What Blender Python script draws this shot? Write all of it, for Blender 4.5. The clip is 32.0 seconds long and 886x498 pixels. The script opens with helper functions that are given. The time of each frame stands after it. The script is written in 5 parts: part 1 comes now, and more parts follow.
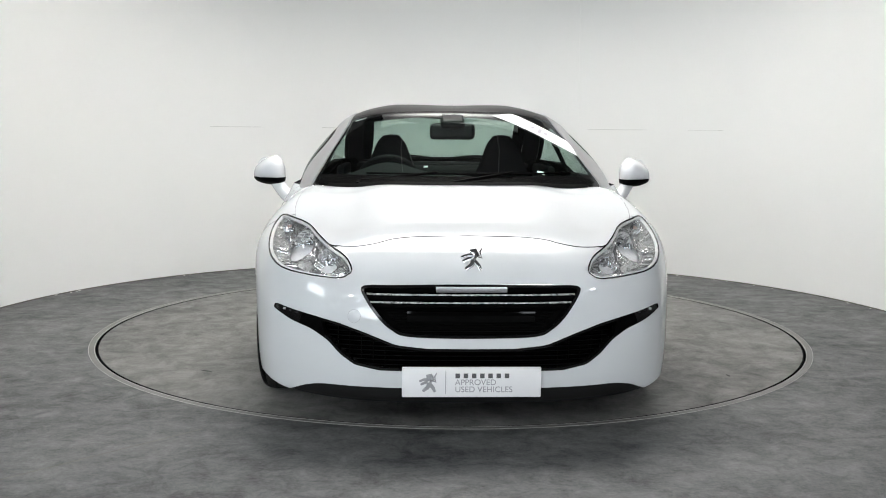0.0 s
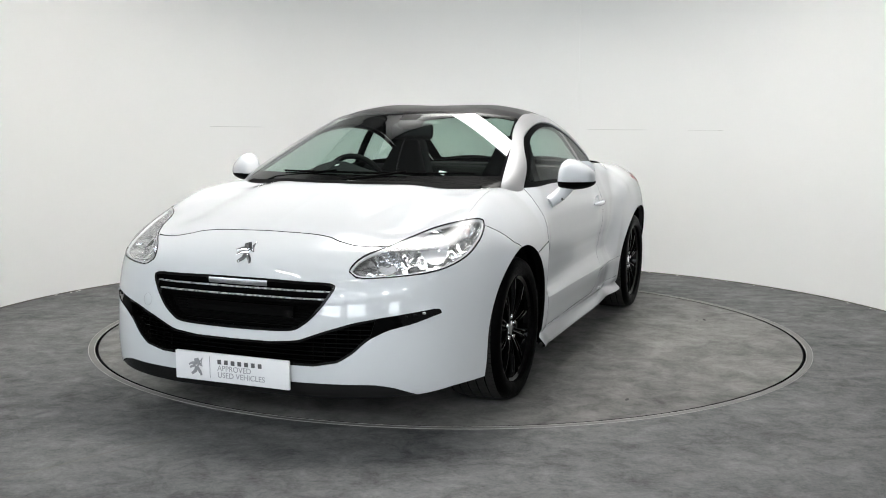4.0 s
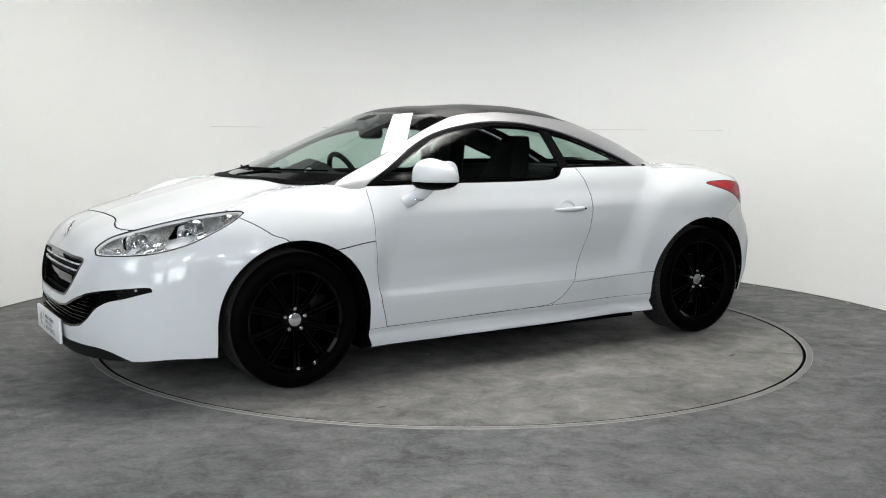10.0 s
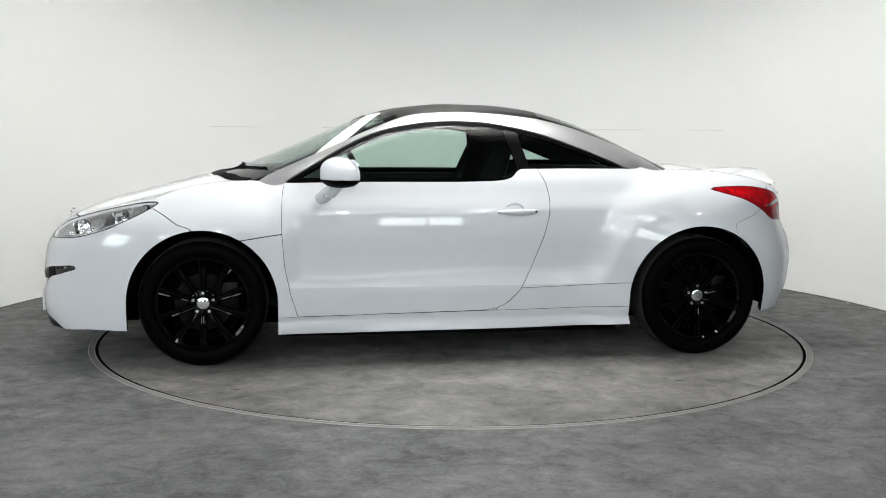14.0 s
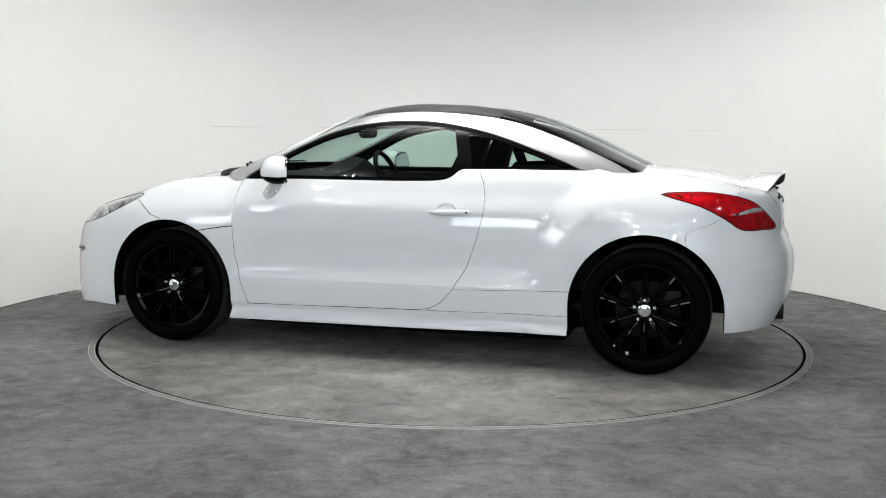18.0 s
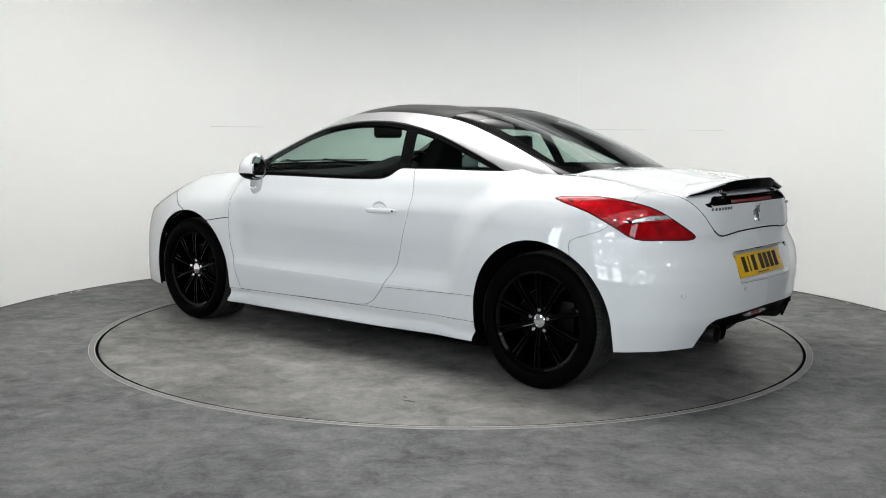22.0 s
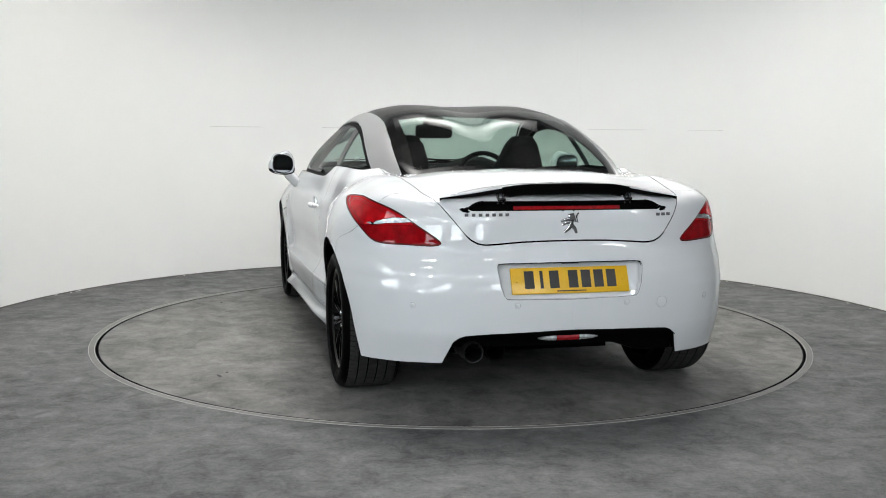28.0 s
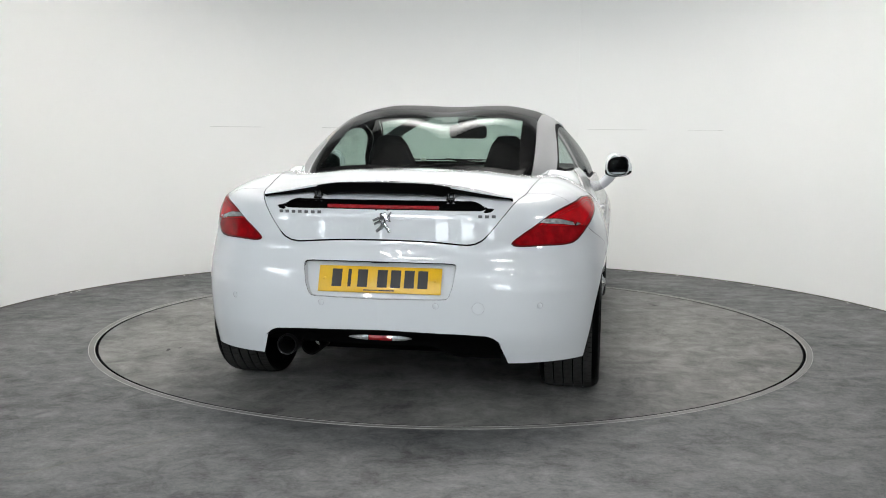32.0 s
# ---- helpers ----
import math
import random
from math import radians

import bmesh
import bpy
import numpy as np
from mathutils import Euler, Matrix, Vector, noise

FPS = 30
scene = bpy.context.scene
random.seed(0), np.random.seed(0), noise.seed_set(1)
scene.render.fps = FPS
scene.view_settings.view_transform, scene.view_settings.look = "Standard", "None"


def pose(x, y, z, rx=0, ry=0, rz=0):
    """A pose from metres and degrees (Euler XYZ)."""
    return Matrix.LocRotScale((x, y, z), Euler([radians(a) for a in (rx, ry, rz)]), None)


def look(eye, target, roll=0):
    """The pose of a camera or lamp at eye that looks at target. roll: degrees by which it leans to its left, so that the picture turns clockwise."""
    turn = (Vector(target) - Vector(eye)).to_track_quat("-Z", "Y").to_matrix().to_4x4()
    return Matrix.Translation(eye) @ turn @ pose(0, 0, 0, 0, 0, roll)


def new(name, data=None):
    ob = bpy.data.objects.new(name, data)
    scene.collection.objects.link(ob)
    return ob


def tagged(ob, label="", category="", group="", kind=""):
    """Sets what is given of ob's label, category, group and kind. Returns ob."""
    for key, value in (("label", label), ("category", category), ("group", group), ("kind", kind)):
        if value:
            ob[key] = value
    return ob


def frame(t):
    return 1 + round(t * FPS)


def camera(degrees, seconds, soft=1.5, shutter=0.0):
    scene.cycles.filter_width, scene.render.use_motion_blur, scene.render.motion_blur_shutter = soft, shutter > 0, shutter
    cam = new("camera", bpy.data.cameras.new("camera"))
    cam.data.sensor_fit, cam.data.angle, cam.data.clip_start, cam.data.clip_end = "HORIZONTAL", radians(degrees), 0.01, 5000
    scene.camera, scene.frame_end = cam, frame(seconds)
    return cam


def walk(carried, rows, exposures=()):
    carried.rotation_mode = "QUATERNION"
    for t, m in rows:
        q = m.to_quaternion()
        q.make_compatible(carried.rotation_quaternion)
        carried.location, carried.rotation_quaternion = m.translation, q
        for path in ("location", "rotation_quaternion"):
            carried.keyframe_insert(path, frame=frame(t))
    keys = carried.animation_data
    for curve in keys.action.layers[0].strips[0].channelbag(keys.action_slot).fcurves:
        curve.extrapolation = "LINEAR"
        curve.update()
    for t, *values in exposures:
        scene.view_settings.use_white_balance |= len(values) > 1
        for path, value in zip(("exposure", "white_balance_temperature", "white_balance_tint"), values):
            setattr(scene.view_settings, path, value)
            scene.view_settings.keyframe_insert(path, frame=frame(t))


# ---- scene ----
# The hall: the turntable's axis is the z axis, the floor is z = 0, the camera stands still at -y.
EYE = Vector((0.0, -5.9674, 1.1898))
AHEAD = Vector((-0.00761, 0.99308, -0.11717))
cam = camera(48.104, 32.0, soft=1.0)
STILL = look(EYE, EYE + AHEAD, 0.445)
walk(cam, [(0.0, STILL), (32.0, STILL)], exposures=[(0.0, 0.10, 6500, 10), (32.0, 0.10, 6500, 10)])

TABLE_R = 2.036
WALL_R = 3.04
CEILING_Z = 4.6
WALL_Z = 3.25
WALL_END = 6.0


def turn(t):
    """The turntable's angle in degrees: six degrees a second."""
    return 92.59 - 6.0 * t


# ---------------------------------------------------------------- world and light
world = bpy.data.worlds.new("world")
world.use_nodes = True
scene.world = world
world.node_tree.nodes["Background"].inputs["Color"].default_value = (0.8, 0.85, 0.9, 1)
world.node_tree.nodes["Background"].inputs["Strength"].default_value = 0.05


# ---------------------------------------------------------------- materials
def material(name, colour=(0.8, 0.8, 0.8), rough=0.5, metal=0.0, coat=0.0, coat_rough=0.03, spec=0.5, grain=0.0, grain_scale=30.0, bump_size=0.0,
             bump_scale=200.0, rough_vary=0.0, clear=0.0, ior=1.5, emit=0.0, stretch=(1, 1, 1), coat_ior=1.5):
    """A surface with grain in its colour and gloss at two scales and a fine relief."""
    mat = bpy.data.materials.new(name)
    mat.use_nodes = True
    nodes, links = mat.node_tree.nodes, mat.node_tree.links
    b = nodes["Principled BSDF"]
    b.inputs["Base Color"].default_value = (*colour, 1)
    b.inputs["Roughness"].default_value = rough
    b.inputs["Metallic"].default_value = metal
    b.inputs["IOR"].default_value = ior
    b.inputs["Specular IOR Level"].default_value = spec
    b.inputs["Coat Weight"].default_value = coat
    b.inputs["Coat Roughness"].default_value = coat_rough
    b.inputs["Coat IOR"].default_value = coat_ior
    b.inputs["Transmission Weight"].default_value = clear
    if emit:
        b.inputs["Emission Color"].default_value = (*colour, 1)
        b.inputs["Emission Strength"].default_value = emit
    if grain or bump_size or rough_vary:
        at = nodes.new("ShaderNodeTexCoord")
        place = nodes.new("ShaderNodeMapping")
        place.inputs["Scale"].default_value = stretch
        links.new(at.outputs["Object"], place.inputs["Vector"])
        big = nodes.new("ShaderNodeTexNoise")
        big.inputs["Scale"].default_value, big.inputs["Detail"].default_value = grain_scale, 6
        fine = nodes.new("ShaderNodeTexNoise")
        fine.inputs["Scale"].default_value, fine.inputs["Detail"].default_value = bump_scale, 3
        links.new(place.outputs["Vector"], big.inputs["Vector"])
        links.new(place.outputs["Vector"], fine.inputs["Vector"])
        both = nodes.new("ShaderNodeMix")
        both.inputs["Factor"].default_value = 0.35
        links.new(big.outputs["Fac"], both.inputs["A"])
        links.new(fine.outputs["Fac"], both.inputs["B"])
        if grain:
            span = nodes.new("ShaderNodeMapRange")
            span.inputs["From Min"].default_value, span.inputs["From Max"].default_value = 0.3, 0.7
            span.inputs["To Min"].default_value, span.inputs["To Max"].default_value = 1 - grain, 1 + grain
            links.new(both.outputs["Result"], span.inputs["Value"])
            tint = nodes.new("ShaderNodeVectorMath")
            tint.operation = "SCALE"
            tint.inputs[0].default_value = colour
            links.new(span.outputs["Result"], tint.inputs["Scale"])
            links.new(tint.outputs["Vector"], b.inputs["Base Color"])
        if rough_vary:
            gloss = nodes.new("ShaderNodeMapRange")
            gloss.inputs["From Min"].default_value, gloss.inputs["From Max"].default_value = 0.3, 0.7
            gloss.inputs["To Min"].default_value, gloss.inputs["To Max"].default_value = max(0.02, rough - rough_vary), rough + rough_vary
            links.new(big.outputs["Fac"], gloss.inputs["Value"])
            links.new(gloss.outputs["Result"], b.inputs["Roughness"])
        if bump_size:
            rel = nodes.new("ShaderNodeBump")
            rel.inputs["Distance"].default_value, rel.inputs["Strength"].default_value = bump_size, 0.6
            links.new(fine.outputs["Fac"], rel.inputs["Height"])
            links.new(rel.outputs["Normal"], b.inputs["Normal"])
    return mat


def pane_material(name, tint, gloss_colour=(1, 1, 1), rough=0.0, least=0.045):
    """A thin tinted pane: light passes straight through it, and its faces mirror more towards grazing."""
    mat = bpy.data.materials.new(name)
    mat.use_nodes = True
    nodes, links = mat.node_tree.nodes, mat.node_tree.links
    nodes.remove(nodes["Principled BSDF"])
    out = nodes["Material Output"]
    see, shine, mix, facing = (nodes.new("ShaderNodeBsdfTransparent"), nodes.new("ShaderNodeBsdfGlossy"), nodes.new("ShaderNodeMixShader"),
                               nodes.new("ShaderNodeLayerWeight"))
    see.inputs["Color"].default_value = (*tint, 1)
    shine.inputs["Color"].default_value = (*gloss_colour, 1)
    shine.inputs["Roughness"].default_value = rough
    facing.inputs["Blend"].default_value = 0.5
    power, span = nodes.new("ShaderNodeMath"), nodes.new("ShaderNodeMapRange")
    power.operation = "POWER"
    power.inputs[1].default_value = 4.5
    span.inputs["To Min"].default_value, span.inputs["To Max"].default_value = least, 0.9
    links.new(facing.outputs["Facing"], power.inputs[0])
    links.new(power.outputs["Value"], span.inputs["Value"])
    links.new(span.outputs["Result"], mix.inputs["Fac"])
    links.new(see.outputs["BSDF"], mix.inputs[1])
    links.new(shine.outputs["BSDF"], mix.inputs[2])
    links.new(mix.outputs["Shader"], out.inputs["Surface"])
    return mat


def concrete_material(name, dark, light, seed, blotch=0.9, lay=(1, 1, 1), grit=0.3, strokes=0.2, mid=5.0):
    """Power-floated concrete: clouds of grey, darker stains, swirled trowel marks, scratches and fine grain."""
    mat = bpy.data.materials.new(name)
    mat.use_nodes = True
    nodes, links = mat.node_tree.nodes, mat.node_tree.links
    b = nodes["Principled BSDF"]
    at = nodes.new("ShaderNodeTexCoord")
    place = nodes.new("ShaderNodeMapping")
    place.inputs["Location"].default_value = (seed, seed * 0.7, 0)
    place.inputs["Scale"].default_value = lay
    links.new(at.outputs["Object"], place.inputs["Vector"])

    def noise_node(scale, detail, warp=0.0, rough=0.6):
        n = nodes.new("ShaderNodeTexNoise")
        n.inputs["Scale"].default_value, n.inputs["Detail"].default_value = scale, detail
        n.inputs["Roughness"].default_value, n.inputs["Distortion"].default_value = rough, warp
        links.new(place.outputs["Vector"], n.inputs["Vector"])
        return n.outputs["Fac"]

    def mixed(a, c, f):
        m = nodes.new("ShaderNodeMix")
        m.inputs["Factor"].default_value = f
        links.new(a, m.inputs["A"])
        links.new(c, m.inputs["B"])
        return m.outputs["Result"]

    cloud, swirl, grain = noise_node(blotch, 10, 0.5, 0.68), noise_node(mid, 13, 0.45, 0.74), noise_node(60, 10, 0, 0.85)
    marks = None
    for angle, thin in ((34, 42.0), (-49, 36.0), (63, 30.0)):
        way = nodes.new("ShaderNodeMapping")
        way.inputs["Rotation"].default_value = (0, 0, radians(angle))
        way.inputs["Scale"].default_value = (2.2, thin, 1)
        n = nodes.new("ShaderNodeTexNoise")
        n.inputs["Scale"].default_value, n.inputs["Detail"].default_value, n.inputs["Distortion"].default_value = 1.0, 3, 0.25
        links.new(place.outputs["Vector"], way.inputs["Vector"])
        links.new(way.outputs["Vector"], n.inputs["Vector"])
        marks = n.outputs["Fac"] if marks is None else mixed(marks, n.outputs["Fac"], 0.5)
    ramp = nodes.new("ShaderNodeValToRGB")
    ramp.color_ramp.elements[0].position, ramp.color_ramp.elements[0].color = 0.415, (*dark, 1)
    ramp.color_ramp.elements[1].position, ramp.color_ramp.elements[1].color = 0.585, (*light, 1)
    links.new(mixed(mixed(mixed(cloud, swirl, 0.5), marks, strokes), grain, grit), ramp.inputs["Fac"])
    links.new(ramp.outputs["Color"], b.inputs["Base Color"])
    gloss = nodes.new("ShaderNodeMapRange")
    gloss.inputs["From Min"].default_value, gloss.inputs["From Max"].default_value = 0.3, 0.7
    gloss.inputs["To Min"].default_value, gloss.inputs["To Max"].default_value = 0.62, 0.42
    links.new(swirl, gloss.inputs["Value"])
    links.new(gloss.outputs["Result"], b.inputs["Roughness"])
    b.inputs["Specular IOR Level"].default_value = 0.35
    rel = nodes.new("ShaderNodeBump")
    rel.inputs["Distance"].default_value, rel.inputs["Strength"].default_value = 0.002, 0.5
    links.new(mixed(swirl, grain, 0.6), rel.inputs["Height"])
    links.new(rel.outputs["Normal"], b.inputs["Normal"])
    return mat


def soft_lamp(name, colour, strength, fade):
    """A diffuser brightest in its middle, faded towards its frame to soften its reflections."""
    mat = bpy.data.materials.new(name)
    mat.use_nodes = True
    nodes, links = mat.node_tree.nodes, mat.node_tree.links
    b = nodes["Principled BSDF"]
    b.inputs["Base Color"].default_value = (0.8, 0.8, 0.8, 1)
    b.inputs["Emission Color"].default_value = (*colour, 1)
    at = nodes.new("ShaderNodeTexCoord")
    apart = nodes.new("ShaderNodeSeparateXYZ")
    links.new(at.outputs["Generated"], apart.inputs["Vector"])
    sides = []
    for axis in ("X", "Y"):
        ping = nodes.new("ShaderNodeMath")
        ping.operation = "PINGPONG"
        ping.inputs[1].default_value = 0.5
        links.new(apart.outputs[axis], ping.inputs[0])
        span = nodes.new("ShaderNodeMapRange")
        span.interpolation_type = "SMOOTHSTEP"
        span.inputs["From Max"].default_value = 0.5 * fade
        span.inputs["To Min"].default_value = 0.06
        links.new(ping.outputs["Value"], span.inputs["Value"])
        sides.append(span.outputs["Result"])
    both, power = nodes.new("ShaderNodeMath"), nodes.new("ShaderNodeMath")
    both.operation = power.operation = "MULTIPLY"
    links.new(sides[0], both.inputs[0])
    links.new(sides[1], both.inputs[1])
    links.new(both.outputs["Value"], power.inputs[0])
    power.inputs[1].default_value = strength
    links.new(power.outputs["Value"], b.inputs["Emission Strength"])
    return mat


FLOOR = concrete_material("floor concrete", (0.022, 0.0238, 0.0255), (0.172, 0.175, 0.173), 3.0, 1.6, (0.9, 1.0, 1), 0.34, 0.10, 8.5)
DISC = concrete_material("turntable concrete", (0.058, 0.057, 0.0555), (0.222, 0.219, 0.207), 11.0, 1.2, (1, 1, 1), 0.22, 0.06, 6.0)
CUT = material("filled floor joint", (0.165, 0.163, 0.15), 0.8, grain=0.4, grain_scale=14)
KERB = material("dusty steel rim", (0.155, 0.153, 0.144), 0.5, grain=0.15, grain_scale=8, bump_size=0.001)
WORN = material("worn bright steel edge", (0.42, 0.415, 0.395), 0.45, 0.1, grain=0.35, grain_scale=7)
WALL = material("matt white wall paint", (0.85, 0.855, 0.835), 0.65, grain=0.02, grain_scale=1.2, bump_size=0.0006, bump_scale=150)
JOINT = material("dusty panel joint", (0.46, 0.46, 0.44), 0.9, grain=0.3, grain_scale=6)
HALL = material("grey workshop wall paint", (0.22, 0.22, 0.222), 0.8, grain=0.08, grain_scale=2)
DARK_CEILING = material("dark painted ceiling", (0.07, 0.07, 0.072), 0.9, grain=0.1, grain_scale=2)
LAMP = soft_lamp("lit diffuser", (1.0, 0.982, 0.955), 25.5, 0.85)
DIM_LAMP = soft_lamp("dim diffuser", (1.0, 0.985, 0.955), 5.0, 0.95)
DAY = material("bright daylight pane", (0.88, 0.95, 1.0), 0.5, emit=9.0)
FILL_PANE = material("dim fill light pane", (0.86, 0.94, 1.0), 0.5, emit=2.1)
TUBE = material("glowing tube", (1.0, 0.985, 0.965), 0.5, emit=70.0)
SPOT = material("glowing diode panel", (0.97, 0.985, 1.0), 0.5, emit=60.0)
HOOD = material("matt black light-blocking hood", (0.025, 0.025, 0.025), 0.8, spec=0.1, grain=0.1, grain_scale=10)
FRAME = material("grey aluminium frame", (0.4, 0.4, 0.4), 0.4, 0.6, grain=0.05)
PAINT = material("white car paint", (0.63, 0.65, 0.664), 0.6, 0.0, coat=1.0, coat_rough=0.012, spec=0.0, grain=0.012, grain_scale=900, bump_scale=2500, coat_ior=1.55)
SATIN = material("satin aluminium paint", (0.45, 0.455, 0.46), 0.36, 0.65, coat=0.1, coat_rough=0.15, grain=0.03, grain_scale=300)
ROOF = material("lacquered black roof", (0.010, 0.0092, 0.0092), 0.32, 0.0, spec=0.22, grain=0.2, grain_scale=400)
GLOSS = material("gloss black plastic", (0.004, 0.004, 0.004), 0.12, spec=0.28, grain=0.15, grain_scale=300)
PLASTIC = material("black grained plastic", (0.006, 0.006, 0.006), 0.5, spec=0.25, grain=0.2, grain_scale=200, bump_size=0.0004, bump_scale=900)
# Near-black: shade of gaps and hollows is put into this colour.
VOID = material("black lining for shaded gaps and hollows", (0.002, 0.002, 0.002), 0.95, spec=0.05, grain=0.2, grain_scale=60)
LIP = material("matt black spoiler plastic", (0.0014, 0.0014, 0.0014), 0.5, spec=0.02, grain=0.2, grain_scale=150)
DARK_CHROME = material("dark chrome", (0.48, 0.48, 0.49), 0.12, 1.0, rough_vary=0.05, grain_scale=80)
STAIN = material("dark oil stain", (0.03, 0.03, 0.03), 0.7, grain=0.5, grain_scale=30)
CHIP = material("pale plaster chip", (0.62, 0.61, 0.58), 0.8, grain=0.2, grain_scale=80)
FOOT_SHADE = material("wall-foot shadow strip", (0.12, 0.115, 0.10), 0.9, grain=0.6, grain_scale=9)
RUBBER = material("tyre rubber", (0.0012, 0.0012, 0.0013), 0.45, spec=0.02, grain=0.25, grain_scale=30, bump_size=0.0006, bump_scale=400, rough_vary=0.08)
TREAD = material("worn tyre tread", (0.030, 0.0295, 0.0285), 0.85, spec=0.2, grain=0.3, grain_scale=25, bump_size=0.001, bump_scale=300)
RIM = material("gloss black alloy", (0.0009, 0.0009, 0.0009), 0.06, 0.0, spec=0.14, grain=0.1, grain_scale=150)
BRIGHT = material("bright chrome line", (0.84, 0.84, 0.84), 0.28, 0.6, rough_vary=0.05, grain_scale=60)
CHROME = material("chrome", (0.75, 0.75, 0.76), 0.09, 1.0, rough_vary=0.04, grain_scale=60)
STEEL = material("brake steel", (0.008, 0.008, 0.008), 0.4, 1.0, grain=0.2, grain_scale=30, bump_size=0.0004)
EXHAUST = material("sooty exhaust steel", (0.005, 0.005, 0.005), 0.45, 0.0, spec=0.2, grain=0.3, grain_scale=40)
BOWL = material("bright reflector", (0.90, 0.90, 0.90), 0.08, 0.9, rough_vary=0.03, grain_scale=90, bump_size=0.008, bump_scale=34)
HOUSING = material("silver lamp housing", (0.88, 0.88, 0.87), 0.18, 0.85, grain=0.12, grain_scale=25)
WHITE_TRIM = material("bright white lamp trim", (0.8, 0.8, 0.8), 0.35, 0.0, grain=0.05, grain_scale=60)
LENS = pane_material("clear lamp lens", (0.95, 0.96, 0.97), least=0.04)
RED_LENS = material("red lamp lens", (0.46, 0.004, 0.008), 0.4, 0.0, spec=0.0, coat=0.6, coat_rough=0.01, grain=0.55, grain_scale=16)
RED_BRIGHT = material("bright red lens step", (0.74, 0.016, 0.016), 0.4, 0.0, spec=0.0, coat=0.6, coat_rough=0.01, grain=0.3, grain_scale=60)
RED_LINE = material("dark red lens rib", (0.10, 0.001, 0.002), 0.3, spec=0.1, grain=0.2, grain_scale=50)
RED_DARK = material("deep red lamp lens", (0.25, 0.0015, 0.004), 0.4, 0.0, spec=0.0, coat=0.6, coat_rough=0.01, grain=0.45, grain_scale=24)
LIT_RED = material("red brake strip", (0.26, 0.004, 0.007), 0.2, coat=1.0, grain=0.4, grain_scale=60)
WINDOW = pane_material("green tinted glass", (0.70, 0.82, 0.77), (0.5, 0.5, 0.5), rough=0.1, least=0.03)
SCREEN = pane_material("green tinted windscreen glass", (0.70, 0.82, 0.77), rough=0.03, least=0.035)
REAR_GLASS = pane_material("dark green tinted glass", (0.62, 0.73, 0.68), rough=0.05, least=0.03)
TRIM = material("charcoal cabin trim", (0.009, 0.009, 0.0095), 0.8, spec=0.12, grain=0.25, grain_scale=60, bump_size=0.0008, bump_scale=500)
LEATHER = material("black seat leather", (0.003, 0.003, 0.0033), 0.6, spec=0.1, grain=0.25, grain_scale=40, bump_size=0.001, bump_scale=300)
CARD = material("white printed card", (0.82, 0.82, 0.83), 0.35, grain=0.02, grain_scale=20)
INK = material("grey print", (0.10, 0.10, 0.105), 0.5, grain=0.1, grain_scale=200)
RIBBED = material("ribbed clear plastic", (0.5, 0.5, 0.51), 0.22, 0.6, grain=0.6, grain_scale=60, bump_size=0.003, bump_scale=90)
NAME_SILVER = material("brushed silver", (0.34, 0.34, 0.35), 0.3, 0.8, grain=0.1, grain_scale=150)
SILVER_INK = material("silver print", (0.36, 0.36, 0.38), 0.35, 0.4, grain=0.15, grain_scale=120)
YELLOW = material("yellow reflective plate", (0.68, 0.40, 0.004), 0.3, coat=0.3, grain=0.05, grain_scale=60)
BLACK_INK = material("black print", (0.006, 0.006, 0.006), 0.4, grain=0.1, grain_scale=100)
MIRROR = material("mirror glass", (0.55, 0.6, 0.62), 0.02, 1.0, rough_vary=0.01, grain_scale=20)
ORANGE = material("pale amber bulb", (0.50, 0.36, 0.32), 0.2, grain=0.1, grain_scale=90)
LIGHTS = [((0, -0.40, 3.45), (0, -0.399, 0), 3.0, 1.8, LAMP), ((0.0, 2.2, 3.42), (0, 1.2, 0.9), 2.0, 0.8, DIM_LAMP)]
# First row: a wide pane added out of view as frontal fill light.
WINDOWS = [(0.0, -8.64, 3.2, 8.4, 2.2, 0, FILL_PANE), (-3.1, -8.64, 1.35, 1.3, 0.9, 0, DAY), (-1.1, -8.64, 1.35, 1.3, 0.9, 0, DAY), (2.3, -8.64, 1.35, 1.0, 0.8, 0, DAY),
           (-4.52, -4.4, 2.0, 1.6, 1.2, -90, DAY)]

FLOODS = [(-3.4, -6.6, 2.5), (-2.0, -7.4, 2.5), (-0.7, -7.8, 2.7), (1.1, -7.8, 2.5), (2.6, -7.2, 2.5), (3.6, -4.6, 2.6)]
TUBES = [(-3.2, -3.6, 3.9, 1.3, 90), (3.2, -3.6, 3.9, 1.3, 90), (-1.6, -5.2, 3.9, 1.3, 0), (1.6, -5.2, 3.9, 1.3, 0), (-2.8, -7.2, 3.9, 1.3, 90), (2.8, -7.2, 3.9, 1.3, 90)]

